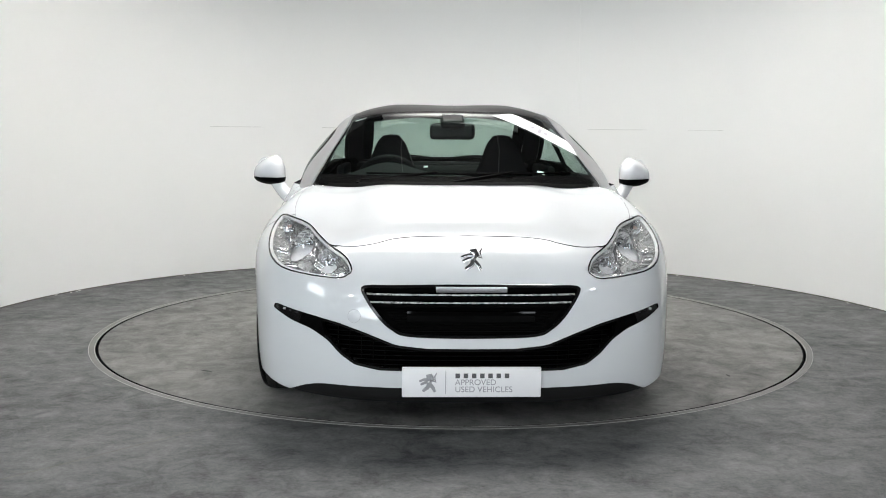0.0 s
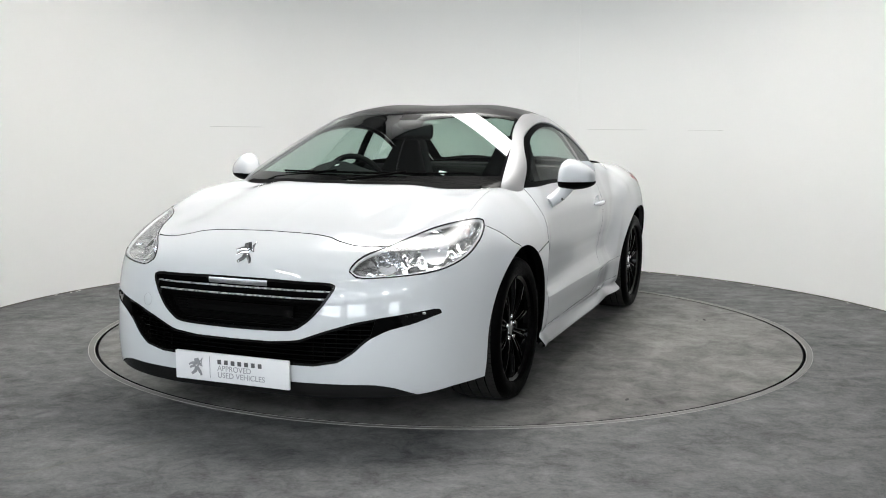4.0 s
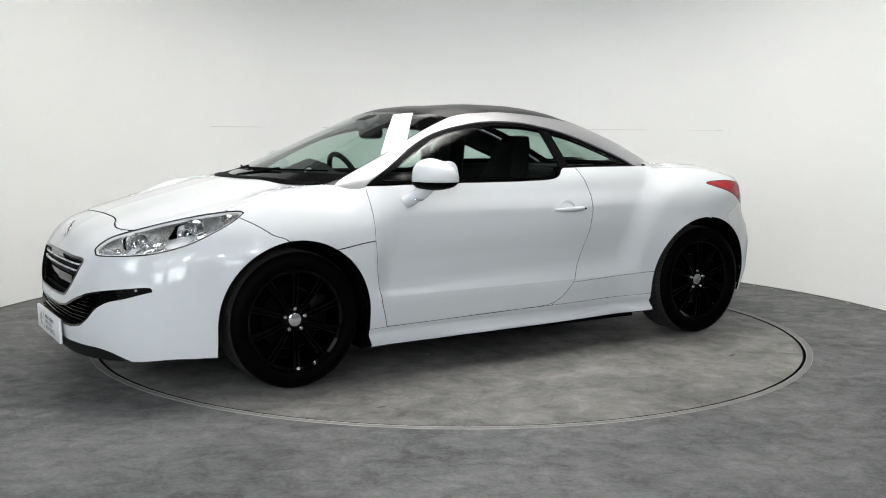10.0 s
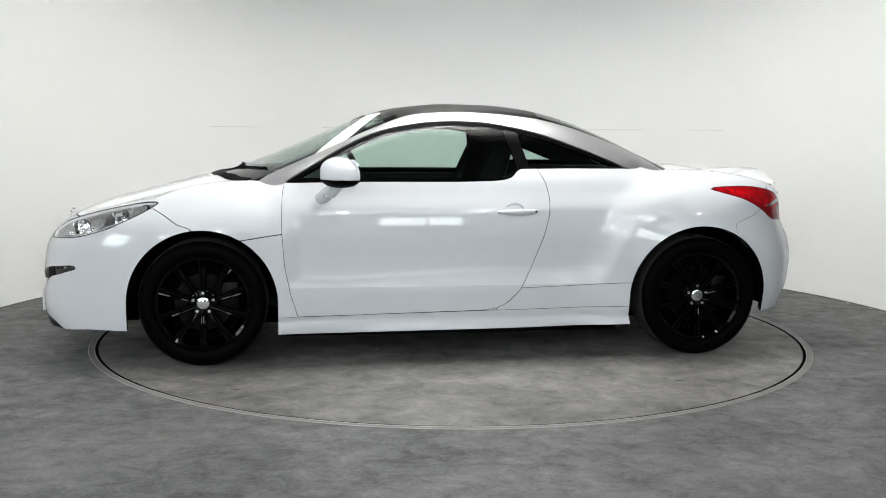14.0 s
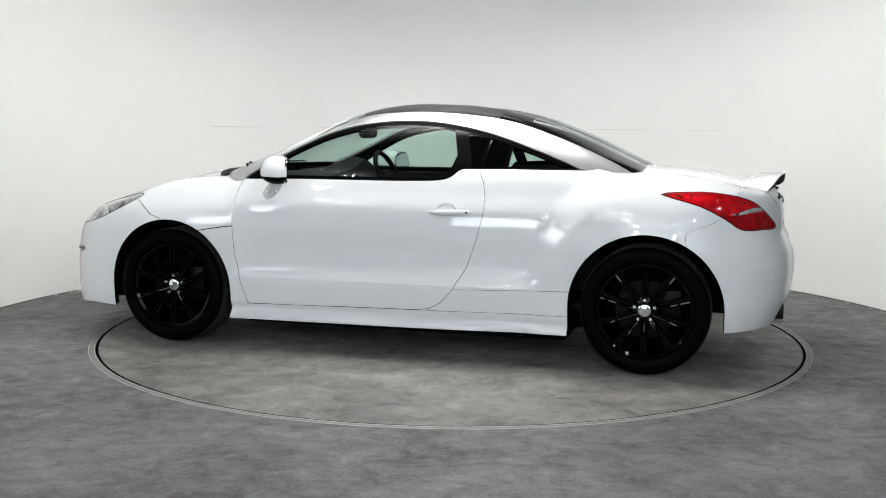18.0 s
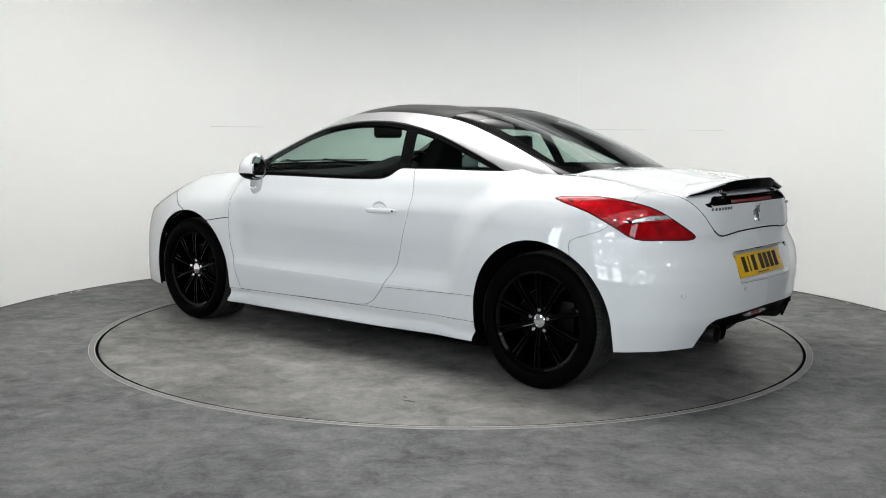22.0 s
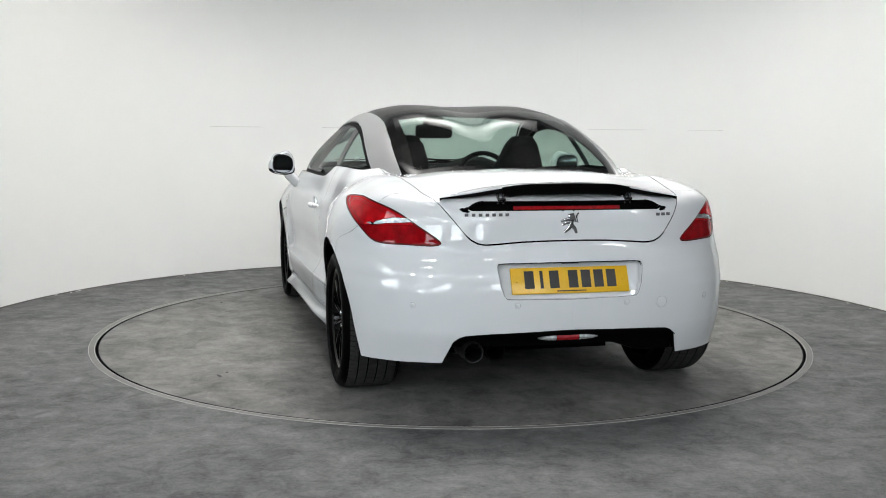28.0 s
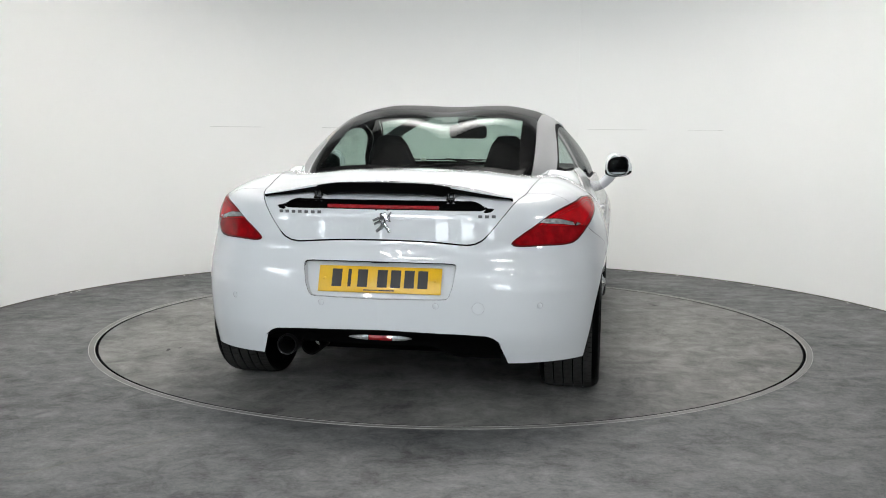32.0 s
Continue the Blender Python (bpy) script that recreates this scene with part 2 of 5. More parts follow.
# ---------------------------------------------------------------- car surface
# The car stands in its own space: nose towards -x, its left side towards -y, wheels on z = 0, x = 0 midway between the axles.
def curve(x, *knots):
    """A smooth monotone-ish curve through (x, value) knots (cubic Hermite)."""
    k = np.array(knots, float)
    kx, ky = k[:, 0], k[:, 1]
    h = np.diff(kx)
    s = np.diff(ky) / h
    m = np.zeros(len(kx))
    for i in range(1, len(kx) - 1):
        if s[i - 1] * s[i] > 0:
            w1, w2 = 2 * h[i] + h[i - 1], h[i] + 2 * h[i - 1]
            m[i] = (w1 + w2) / (w1 / s[i - 1] + w2 / s[i])
    m[0], m[-1] = s[0], s[-1]
    x = np.clip(x, kx[0], kx[-1])
    i = np.clip(np.searchsorted(kx, x) - 1, 0, len(kx) - 2)
    t = (x - kx[i]) / h[i]
    return ((1 + 2 * t) * (1 - t) ** 2 * ky[i] + t * (1 - t) ** 2 * h[i] * m[i]
            + t * t * (3 - 2 * t) * ky[i + 1] + t * t * (t - 1) * h[i] * m[i + 1])


def bump(x, mid, width):
    return np.exp(-((x - mid) / width) ** 2)


def step(x, a, b):
    t = np.clip((x - a) / (b - a), 0, 1)
    return t * t * (3 - 2 * t)


def soft_max(a, b, k):
    h = np.clip(k - np.abs(a - b), 0, None) / k
    return np.maximum(a, b) + h * h * k * 0.25


def nose_x(y, z):
    """Where the front ends: x for a place y, z."""
    mid = curve(z, (0.1, -2.165), (0.2, -2.203), (0.3, -2.213), (0.45, -2.207), (0.6, -2.18), (0.71, -2.13), (0.78, -2.04), (0.9, -1.75))
    back = curve(y, (0, 0), (0.25, 0.008), (0.42, 0.035), (0.55, 0.08), (0.68, 0.16), (0.78, 0.27), (0.86, 0.43), (0.95, 0.7))
    return mid + back


def tail_x(y, z):
    mid = curve(z, (0.1, 1.93), (0.25, 1.99), (0.38, 2.035), (0.52, 2.045), (0.60, 2.035), (0.68, 1.998), (0.74, 1.975), (0.85, 1.968), (0.92, 1.978), (1.0, 1.99))
    back = curve(y, (0, 0), (0.26, 0.012), (0.42, 0.035), (0.55, 0.07), (0.68, 0.135), (0.78, 0.222), (0.86, 0.335), (0.95, 0.55))
    shelf = 0.007 * step(z, 0.59, 0.53) * step(np.abs(y), 0.5, 0.72)
    back = back - 0.020 * step(z, 0.69, 0.75) * bump(np.abs(y), 0.42, 0.14)
    return mid - back + shelf


def side_y(x, z):
    """Half the width of the lower body."""
    top = 0.432 + 0.040 * step(x, -0.85, 0.45)
    zk = np.where(z < 0.402, z, np.where(z < top, 0.402 + (z - 0.402) * 0.028 / (top - 0.402), np.where(z < 0.6, 0.43 + (z - top) * 0.17 / (0.6 - top), z)))
    w = curve(zk, (0.1, 0.83), (0.17, 0.858), (0.25, 0.875), (0.30, 0.886), (0.390, 0.9005), (0.398, 0.9005), (0.402, 0.8975), (0.4275, 0.8685), (0.4305, 0.8665), (0.46, 0.862), (0.55, 0.869), (0.67, 0.886), (0.78, 0.878), (0.88, 0.838), (0.95, 0.808), (1.02, 0.768), (1.1, 0.70))
    plan = curve(x, (-2.2, -0.02), (-1.8, 0.0), (-1.31, 0.01), (-0.9, 0.008), (-0.3, -0.004), (0.3, -0.014), (0.50, -0.026), (0.68, -0.036), (0.9, -0.036), (1.2, -0.036), (2.1, -0.036))
    flare = curve(x, (-2.2, -0.02), (-1.8, 0.0), (-1.31, 0.01), (-0.9, 0.008), (0.6, -0.032), (0.9, -0.023), (1.1, -0.009), (1.31, 0.0), (1.7, 0.0), (2.1, -0.02))
    smooth = curve(z, (0.1, 0.85), (0.25, 0.885), (0.4, 0.898), (0.6, 0.905), (0.75, 0.89), (0.85, 0.85), (0.95, 0.77), (1.05, 0.6))
    front = step(x, -0.80, -0.93)
    rear = step(np.hypot(np.clip(1.306 - x, 0, None), np.clip(z - 0.322, 0, None) * 0.85), 0.65, 0.48)
    w = w + (smooth - w) * np.maximum(front, rear)
    w = w + 0.012 * bump(x, -1.31, 0.40) * step(z, 0.3, 0.6) * step(z, 0.95, 0.75)
    w = w + rear * (0.022 * bump(z, 0.52, 0.22) * step(x, 0.9, 1.25) + 0.018 * bump(x, 1.32, 0.45) * step(z, 0.3, 0.55) + 0.045 * bump(x, 1.25, 0.5) * bump(z, 0.90, 0.10))
    w = w + (0.034 * step(z, 0.212, 0.180) - 0.010 * bump(z, 0.222, 0.016)) * step(np.abs(x), 1.32, 1.22)
    return w + plan + (flare - plan) * rear


def deck_z(x, y):
    """The height of bonnet and boot deck."""
    mid = curve(x, (-2.25, 0.62), (-2.15, 0.70), (-2.08, 0.737), (-1.95, 0.785), (-1.73, 0.846), (-1.51, 0.902), (-1.31, 0.947), (-1.1, 0.965),
                (-0.8, 0.965), (0.3, 0.985), (1.2, 1.014), (1.4, 1.010), (1.55, 0.991), (1.7, 0.968), (1.9, 0.935), (2.1, 0.89))
    y = np.abs(y)
    fall = curve(y, (0, 0), (0.3, 0.006), (0.5, 0.026), (0.65, 0.05), (0.8, 0.085), (0.95, 0.16))
    crest = 0.035 * bump(y, 0.74, 0.10) * step(x, -1.75, -1.35) * step(x, -0.7, -1.0)
    dip = -0.012 * bump(y, 0.50, 0.09) * step(x, -2.05, -1.75) * step(x, -1.0, -1.3)
    haunch = 0.05 * bump(y, 0.74, 0.13) * step(x, 0.75, 1.2) * step(x, 2.0, 1.55)
    belt = step(x, -1.0, -0.75) * step(x, 1.15, 0.8)
    mid = mid + belt * 0.09
    fall = fall * (1 - 0.8 * belt)
    return mid - fall + crest + dip + haunch


def lower_body(x, y, z):
    """Below 0 inside the lower body, above 0 outside."""
    y = np.abs(y)
    a = y - side_y(x, z)
    b = (z - deck_z(x, y)) * 0.93
    g = soft_max(a, b, 0.14)
    g = soft_max(g, (nose_x(y, z) - x) * 0.85, 0.12)
    return soft_max(g, (x - tail_x(y, z)) * 0.88, 0.10)


def cabin_z(x, y):
    """The height of windscreen, roof and rear window."""
    y = np.abs(y)
    bow = curve(x, (-1.4, 0.25), (-0.3, 0.24), (0.1, 0.1), (0.5, -0.02), (0.9, -0.08), (1.4, -0.10))
    xs = x - bow * (y / 0.7) ** 2
    mid = curve(xs, (-1.5, 0.85), (-1.31, 0.925), (-1.156, 0.986), (-0.841, 1.114), (-0.548, 1.238), (-0.40, 1.295), (-0.253, 1.330), (-0.024, 1.350),
                (0.203, 1.346), (0.436, 1.324), (0.671, 1.270), (0.909, 1.182), (1.1, 1.091), (1.344, 0.972), (1.5, 0.89))
    crown = curve(y, (0, 0), (0.3, 0.004), (0.45, 0.03), (0.56, 0.072), (0.7, 0.15), (0.85, 0.26))
    crown = crown * curve(x, (-1.0, 0), (-0.6, 0.1), (-0.3, 0.35), (0, 0.9), (0.3, 1), (0.7, 0.75), (1.2, 0.2), (1.4, 0.1))
    return mid - crown - 0.03 * bump(y, 0, 0.15) * step(x, -0.35, 0.5)


def cabin_y(x, z):
    plan = curve(x, (-1.3, 0.60), (-1.03, 0.722), (-0.88, 0.775), (-0.5, 0.81), (0.0, 0.805), (0.33, 0.775), (0.7, 0.727), (0.93, 0.686), (1.16, 0.60), (1.35, 0.50))
    lean = curve(z, (0.85, -0.03), (0.93, 0.0), (1.0, 0.028), (1.1, 0.085), (1.2, 0.155), (1.27, 0.215), (1.4, 0.36))
    return plan - lean


def cabin(x, y, z):
    y = np.abs(y)
    return soft_max((y - cabin_y(x, z)) * 0.9, (z - cabin_z(x, y)) * 0.9, 0.05)
# ---------------------------------------------------------------- end of car surface
# ---------------------------------------------------------------- mesh tools
def obj(name, data, parent=None, label=""):
    ob = new(name, data)
    if parent is not None:
        ob.parent = parent
    if label:
        ob["label"] = label
    return ob


def part(name, bm, mat, parent=None, label="", smooth=True):
    """Links a bmesh as one mesh object under a thing or a part."""
    me = bpy.data.meshes.new(name)
    bmesh.ops.recalc_face_normals(bm, faces=bm.faces)
    bm.to_mesh(me)
    bm.free()
    me.materials.append(mat)
    if smooth:
        me.shade_smooth()
        me.set_sharp_from_angle(angle=radians(38))
    return obj(name, me, parent, label)


def thing(name, label, category, group="", kind="", m=None):
    ob = tagged(new(name), label, category, group, kind)
    if m is not None:
        ob.matrix_basis = m
    return ob


def box_bm(sx, sy, sz, at=(0, 0, 0), bevel=0.0, m=None, seg=2):
    bm = bmesh.new()
    bmesh.ops.create_cube(bm, size=1)
    bmesh.ops.scale(bm, vec=(sx, sy, sz), verts=bm.verts)
    if bevel:
        bmesh.ops.bevel(bm, geom=list(bm.edges), offset=bevel, segments=seg, profile=0.5, affect="EDGES")
    if m is not None:
        bmesh.ops.transform(bm, matrix=m, verts=bm.verts)
    bmesh.ops.translate(bm, vec=at, verts=bm.verts)
    return bm


def spin_bm(profile, n=48, m=None, closed=False):
    """Turns a profile of (radius, height along y) about the y axis."""
    verts, faces, k = [], [], len(profile)
    for i in range(n):
        a = 2 * math.pi * i / n
        verts += [(r * math.cos(a), h, r * math.sin(a)) for r, h in profile]
    for i in range(n):
        for j in range(k if closed else k - 1):
            p, q = i * k, (i + 1) % n * k
            faces.append((p + j, p + (j + 1) % k, q + (j + 1) % k, q + j))
    return raw_bm(verts, faces, m)


def raw_bm(verts, faces, m=None):
    me = bpy.data.meshes.new("raw")
    me.from_pydata([tuple(v) for v in verts], [], [tuple(f) for f in faces])
    bm = bmesh.new()
    bm.from_mesh(me)
    bpy.data.meshes.remove(me)
    bmesh.ops.remove_doubles(bm, verts=bm.verts, dist=1e-6)
    if m is not None:
        bmesh.ops.transform(bm, matrix=m, verts=bm.verts)
    return bm


def merge(*bms):
    """One bmesh out of several."""
    out = bmesh.new()
    for b in bms:
        me = bpy.data.meshes.new("raw")
        b.to_mesh(me)
        b.free()
        out.from_mesh(me)
        bpy.data.meshes.remove(me)
    return out


def tube_bm(points, radius, sides=8):
    """A round rod along points."""
    pts = [Vector(p) for p in points]
    verts, faces = [], []
    for i, p in enumerate(pts):
        d = (pts[min(i + 1, len(pts) - 1)] - pts[max(i - 1, 0)]).normalized()
        side = d.orthogonal().normalized() if abs(d.z) > 0.9 else d.cross(Vector((0, 0, 1))).normalized()
        up = side.cross(d)
        r = radius[i] if isinstance(radius, (list, tuple)) else radius
        verts += [p + r * (math.cos(a) * side + math.sin(a) * up) for a in (2 * math.pi * k / sides for k in range(sides))]
    for i in range(len(pts) - 1):
        for k in range(sides):
            a, b = i * sides + k, i * sides + (k + 1) % sides
            faces.append((a, b, b + sides, a + sides))
    faces += [tuple(range(sides))[::-1], tuple(range((len(pts) - 1) * sides, len(pts) * sides))]
    return raw_bm(verts, faces)


def ribbon_bm(rows, thick=None):
    """A sheet through rows of points; thick: a vector by which its back is shifted, which closes it into a solid."""
    n, k = len(rows), len(rows[0])
    verts = [Vector(p) for r in rows for p in r]
    faces = [(i * k + j, i * k + j + 1, (i + 1) * k + j + 1, (i + 1) * k + j) for i in range(n - 1) for j in range(k - 1)]
    bm = raw_bm(verts, faces)
    if thick is not None:
        got = bmesh.ops.extrude_face_region(bm, geom=list(bm.faces))
        bmesh.ops.translate(bm, vec=thick, verts=[g for g in got["geom"] if isinstance(g, bmesh.types.BMVert)])
    return bm


def slab_bm(outline, thick, m=None, bevel=0.0):
    """A flat plate: an outline in x, z pushed along y."""
    bm = bmesh.new()
    f = bm.faces.new([bm.verts.new((x, 0, z)) for x, z in outline])
    got = bmesh.ops.extrude_face_region(bm, geom=[f])
    bmesh.ops.translate(bm, vec=(0, thick, 0), verts=[g for g in got["geom"] if isinstance(g, bmesh.types.BMVert)])
    if bevel:
        bmesh.ops.bevel(bm, geom=list(bm.edges), offset=bevel, segments=2, profile=0.5, affect="EDGES")
    if m is not None:
        bmesh.ops.transform(bm, matrix=m, verts=bm.verts)
    return bm


def rounded(points, n=6):
    """A closed outline through points, with Catmull-Rom curves between them."""
    p = np.array(points, float)
    out = []
    for i in range(len(p)):
        a, b, c, d = p[i - 1], p[i], p[(i + 1) % len(p)], p[(i + 2) % len(p)]
        for k in range(n):
            t = k / n
            out.append(0.5 * (2 * b + (c - a) * t + (2 * a - 5 * b + 4 * c - d) * t * t + (3 * b - a - 3 * c + d) * t ** 3))
    return np.array(out)


def outline_gap(px, py, poly):
    """Signed distance of points to a closed outline; below 0 inside."""
    poly = np.array(poly, float)
    best = np.full(len(px), 9.0)
    inside = np.zeros(len(px), bool)
    for a, b in zip(poly, np.roll(poly, -1, 0)):
        e = b - a
        t = np.clip(((px - a[0]) * e[0] + (py - a[1]) * e[1]) / max(e @ e, 1e-12), 0, 1)
        best = np.minimum(best, np.hypot(px - a[0] - t * e[0], py - a[1] - t * e[1]))
        cross = (a[1] > py) != (b[1] > py)
        if abs(e[1]) > 1e-12:
            inside ^= cross & (px < a[0] + (py - a[1]) * e[0] / e[1])
    return np.where(inside, -best, best)


class Sheet:
    """A triangle sheet with exact normals that can be cut along level lines."""

    def __init__(self, v, n, t):
        self.v, self.n, self.t = v, n, t

    def cut(self, d):
        """The part where d is below 0."""
        v, n, t = self.v, self.n, self.t
        neg = d < 0
        count = neg[t].sum(1)
        whole = t[count == 3]
        vs, ns, tris, made = [v], [n], [whole], {}
        extra_v, extra_n = [], []

        def edge(a, b):
            key = (a, b) if a < b else (b, a)
            if key not in made:
                s = d[a] / (d[a] - d[b])
                extra_v.append(v[a] + (v[b] - v[a]) * s)
                extra_n.append(n[a] + (n[b] - n[a]) * s)
                made[key] = len(v) + len(extra_v) - 1
            return made[key]

        new_t = []
        for a, b, c in t[(count == 1) | (count == 2)].tolist():
            while not (neg[a] and not neg[c]):
                a, b, c = b, c, a
            if neg[b]:
                p, q = edge(b, c), edge(a, c)
                new_t += [(a, b, p), (a, p, q)]
            else:
                new_t += [(a, edge(a, b), edge(a, c))]
        if extra_v:
            vs.append(np.array(extra_v))
            nn = np.array(extra_n)
            ns.append(nn / np.linalg.norm(nn, axis=1, keepdims=True))
        if new_t:
            tris.append(np.array(new_t))
        t = np.concatenate(tris)
        v, n = np.concatenate(vs), np.concatenate(ns)
        used, back = np.unique(t, return_inverse=True)
        return Sheet(v[used], n[used], back.reshape(-1, 3))

    def mirrored(self):
        flip = np.array([1, -1, 1])
        return Sheet(self.v * flip, self.n * flip, self.t[:, ::-1])

    def both(self):
        m = self.mirrored()
        return Sheet(np.concatenate([self.v, m.v]), np.concatenate([self.n, m.n]), np.concatenate([self.t, m.t + len(self.v)])).welded()

    def welded(self):
        key = np.round(self.v * 5000).astype(np.int64)
        _, first, back = np.unique(key, axis=0, return_index=True, return_inverse=True)
        t = back.reshape(-1)[self.t]
        t = t[(t[:, 0] != t[:, 1]) & (t[:, 1] != t[:, 2]) & (t[:, 0] != t[:, 2])]
        n = self.n[first]
        mid = np.abs(self.v[first][:, 1]) < 1e-4
        n[mid, 1] = 0
        return Sheet(self.v[first], n / np.linalg.norm(n, axis=1, keepdims=True), t)

    def moved(self, by):
        return Sheet(self.v + self.n * by, self.n, self.t)

    def shift(self, x, y, z):
        return Sheet(self.v + np.array([x, y, z]), self.n, self.t)

    def put(self, name, mat, parent, label="", lip=0.012, lip_mat=None):
        """The sheet as a panel: its rim is folded inwards by lip."""
        v, n, t = self.v, self.n, self.t
        if lip:
            e = np.concatenate([t[:, [0, 1]], t[:, [1, 2]], t[:, [2, 0]]])
            key = np.sort(e, 1)
            _, inv, cnt = np.unique(key, axis=0, return_inverse=True, return_counts=True)
            rim = e[cnt[inv.reshape(-1)] == 1]
            rim = rim[(np.abs(v[rim[:, 0], 1]) > 1e-5) | (np.abs(v[rim[:, 1], 1]) > 1e-5)]
            k = len(v)
            a, b = v[rim[:, 0]], v[rim[:, 1]]
            na, nb = n[rim[:, 0]], n[rim[:, 1]]
            side = np.cross(b - a, na)
            side /= np.linalg.norm(side, axis=1, keepdims=True) + 1e-9
            side *= math.copysign(1, lip)
            m = len(rim)
            v = np.concatenate([v, a, b, a - na * lip, b - nb * lip])
            n = np.concatenate([n, side, side, side, side])
            i = np.arange(m)
            t = np.concatenate([t, np.stack([k + i, k + 2 * m + i, k + 3 * m + i], 1), np.stack([k + i, k + 3 * m + i, k + m + i], 1)])
        me = bpy.data.meshes.new(name)
        me.from_pydata(v.tolist(), [], t.tolist())
        if lip and lip_mat is not None:
            me.materials.append(mat)
            me.materials.append(lip_mat)
            slot = np.zeros(len(t), np.int32)
            slot[len(self.t):] = 1
            me.polygons.foreach_set("material_index", slot)
        me.shade_smooth()
        me.normals_split_custom_set_from_vertices(n.tolist())
        if not me.materials:
            me.materials.append(mat)
        return obj(name, me, parent, label)


def grow(field, origins, ways, reach=1.6, steps=46):
    """A sheet on field = 0, met by rays; origins and ways are grids of points."""
    shape = origins.shape[:2]
    o, w = origins.reshape(-1, 3), ways.reshape(-1, 3)
    lo, hi = np.zeros(len(o)), np.full(len(o), reach)
    for _ in range(steps):
        mid = (lo + hi) / 2
        p = o + w * mid[:, None]
        out = field(p[:, 0], p[:, 1], p[:, 2]) > 0
        hi, lo = np.where(out, mid, hi), np.where(out, lo, mid)
    v = o + w * lo[:, None]
    h = 2e-3
    n = np.stack([field(*(v + e).T) - field(*(v - e).T) for e in np.eye(3) * h], 1)
    n /= np.linalg.norm(n, axis=1, keepdims=True) + 1e-9
    r, c = shape
    i = (np.arange(r - 1)[:, None] * c + np.arange(c - 1)).reshape(-1)
    t = np.concatenate([np.stack([i, i + 1, i + c + 1], 1), np.stack([i, i + c + 1, i + c], 1)])
    face = np.cross(v[t[:, 1]] - v[t[:, 0]], v[t[:, 2]] - v[t[:, 0]])
    area = np.linalg.norm(face, axis=1) > 1e-10
    flip = (face * n[t].mean(1)).sum(1) < 0
    t[flip] = t[flip][:, ::-1]
    return Sheet(v, n, t[area]).welded()


# ---------------------------------------------------------------- the hall
def arc_bm(r0, r1, z0, z1, a0, a1, n):
    """A curved wall block between two radii, angles in degrees."""
    verts, faces = [], []
    for i in range(n + 1):
        a = radians(a0 + (a1 - a0) * i / n)
        for r, z in ((r0, z0), (r1, z0), (r1, z1), (r0, z1)):
            verts.append((r * math.cos(a), r * math.sin(a), z))
    for i in range(n):
        for k in range(4):
            faces.append((i * 4 + k, i * 4 + (k + 1) % 4, i * 4 + 4 + (k + 1) % 4, i * 4 + 4 + k))
    faces += [(0, 3, 2, 1), (n * 4, n * 4 + 1, n * 4 + 2, n * 4 + 3)]
    return raw_bm(verts, faces)


def floor_bm():
    """The floor as a sheet with a round hole for the turntable."""
    n, verts, faces = 128, [], []
    rim = TABLE_R + 0.045
    for i in range(n):
        a = 2 * math.pi * i / n
        c, s = math.cos(a), math.sin(a)
        k = 1 / max(abs(c), abs(s))
        verts += [(rim * c, rim * s, 0), (rim * c, rim * s, -0.06), (9 * c * k, 9 * s * k, 0)]
    for i in range(n):
        p, q = i * 3, (i + 1) % n * 3
        faces += [(p, p + 2, q + 2, q), (p + 1, p, q, q + 1)]
    return raw_bm(verts, faces)


floor = tagged(part("floor", floor_bm(), FLOOR), "grey power-floated concrete floor with stains", "floor", kind="structure")
pit = tagged(part("pit_floor", box_bm(4.4, 4.4, 0.02, (0, 0, -0.08)), VOID), "dark pit beneath the turntable disc", "pit", kind="structure")
# Pit wall is near-black: the gap's shade is put into its colour.
tagged(part("pit_wall", spin_bm([(TABLE_R + 0.0135, -0.002), (TABLE_R + 0.0135, -0.07)], 160, Matrix.Rotation(radians(90), 4, "X")), VOID), "dark wall of the turntable pit", "pit", kind="structure")
rim = tagged(part("trim", spin_bm([(TABLE_R + 0.046, -0.004), (TABLE_R + 0.044, 0.0015), (TABLE_R + 0.015, 0.0015), (TABLE_R + 0.012, -0.004)], 160,
                                  Matrix.Rotation(radians(90), 4, "X")), KERB), "pale metal ring round the turntable pit", "rim", kind="structure")

for r_in, wide, lab in ((0.0115, 0.0055, "bright worn inner edge"), (0.0445, 0.003, "pale outer edge")):
    part("rim_edge", spin_bm([(TABLE_R + r_in + wide, 0.001), (TABLE_R + r_in + wide * 0.5, 0.0026), (TABLE_R + r_in, 0.001)], 160, Matrix.Rotation(radians(90), 4, "X")), WORN, rim, lab)

wall = tagged(part("wall_back", arc_bm(WALL_R + 0.012, WALL_R + 0.14, 0, WALL_Z, WALL_END, 205, 110), WALL), "curved white painted wall round the turntable",
              "wall", kind="structure")
SEAM0 = 68.6
for row in range(3):
    z0, z1 = (0.0, 1.2205, 2.4405)[row], (1.2180, 2.4380, WALL_Z)[row]
    for lo, hi in ((WALL_END, SEAM0), (SEAM0, 205.0)):
        part("panel", arc_bm(WALL_R, WALL_R + 0.011, z0, z1, lo + 0.012, hi - 0.012, max(2, int((hi - lo) / 2))), WALL, wall)
for lo, hi in ((44, 50), (57, 67), (84, 97), (101, 112), (122, 131)):
    part("joint_line", arc_bm(WALL_R + 0.003, WALL_R + 0.009, 1.2182, 1.2203, lo, hi, 12), JOINT, wall)
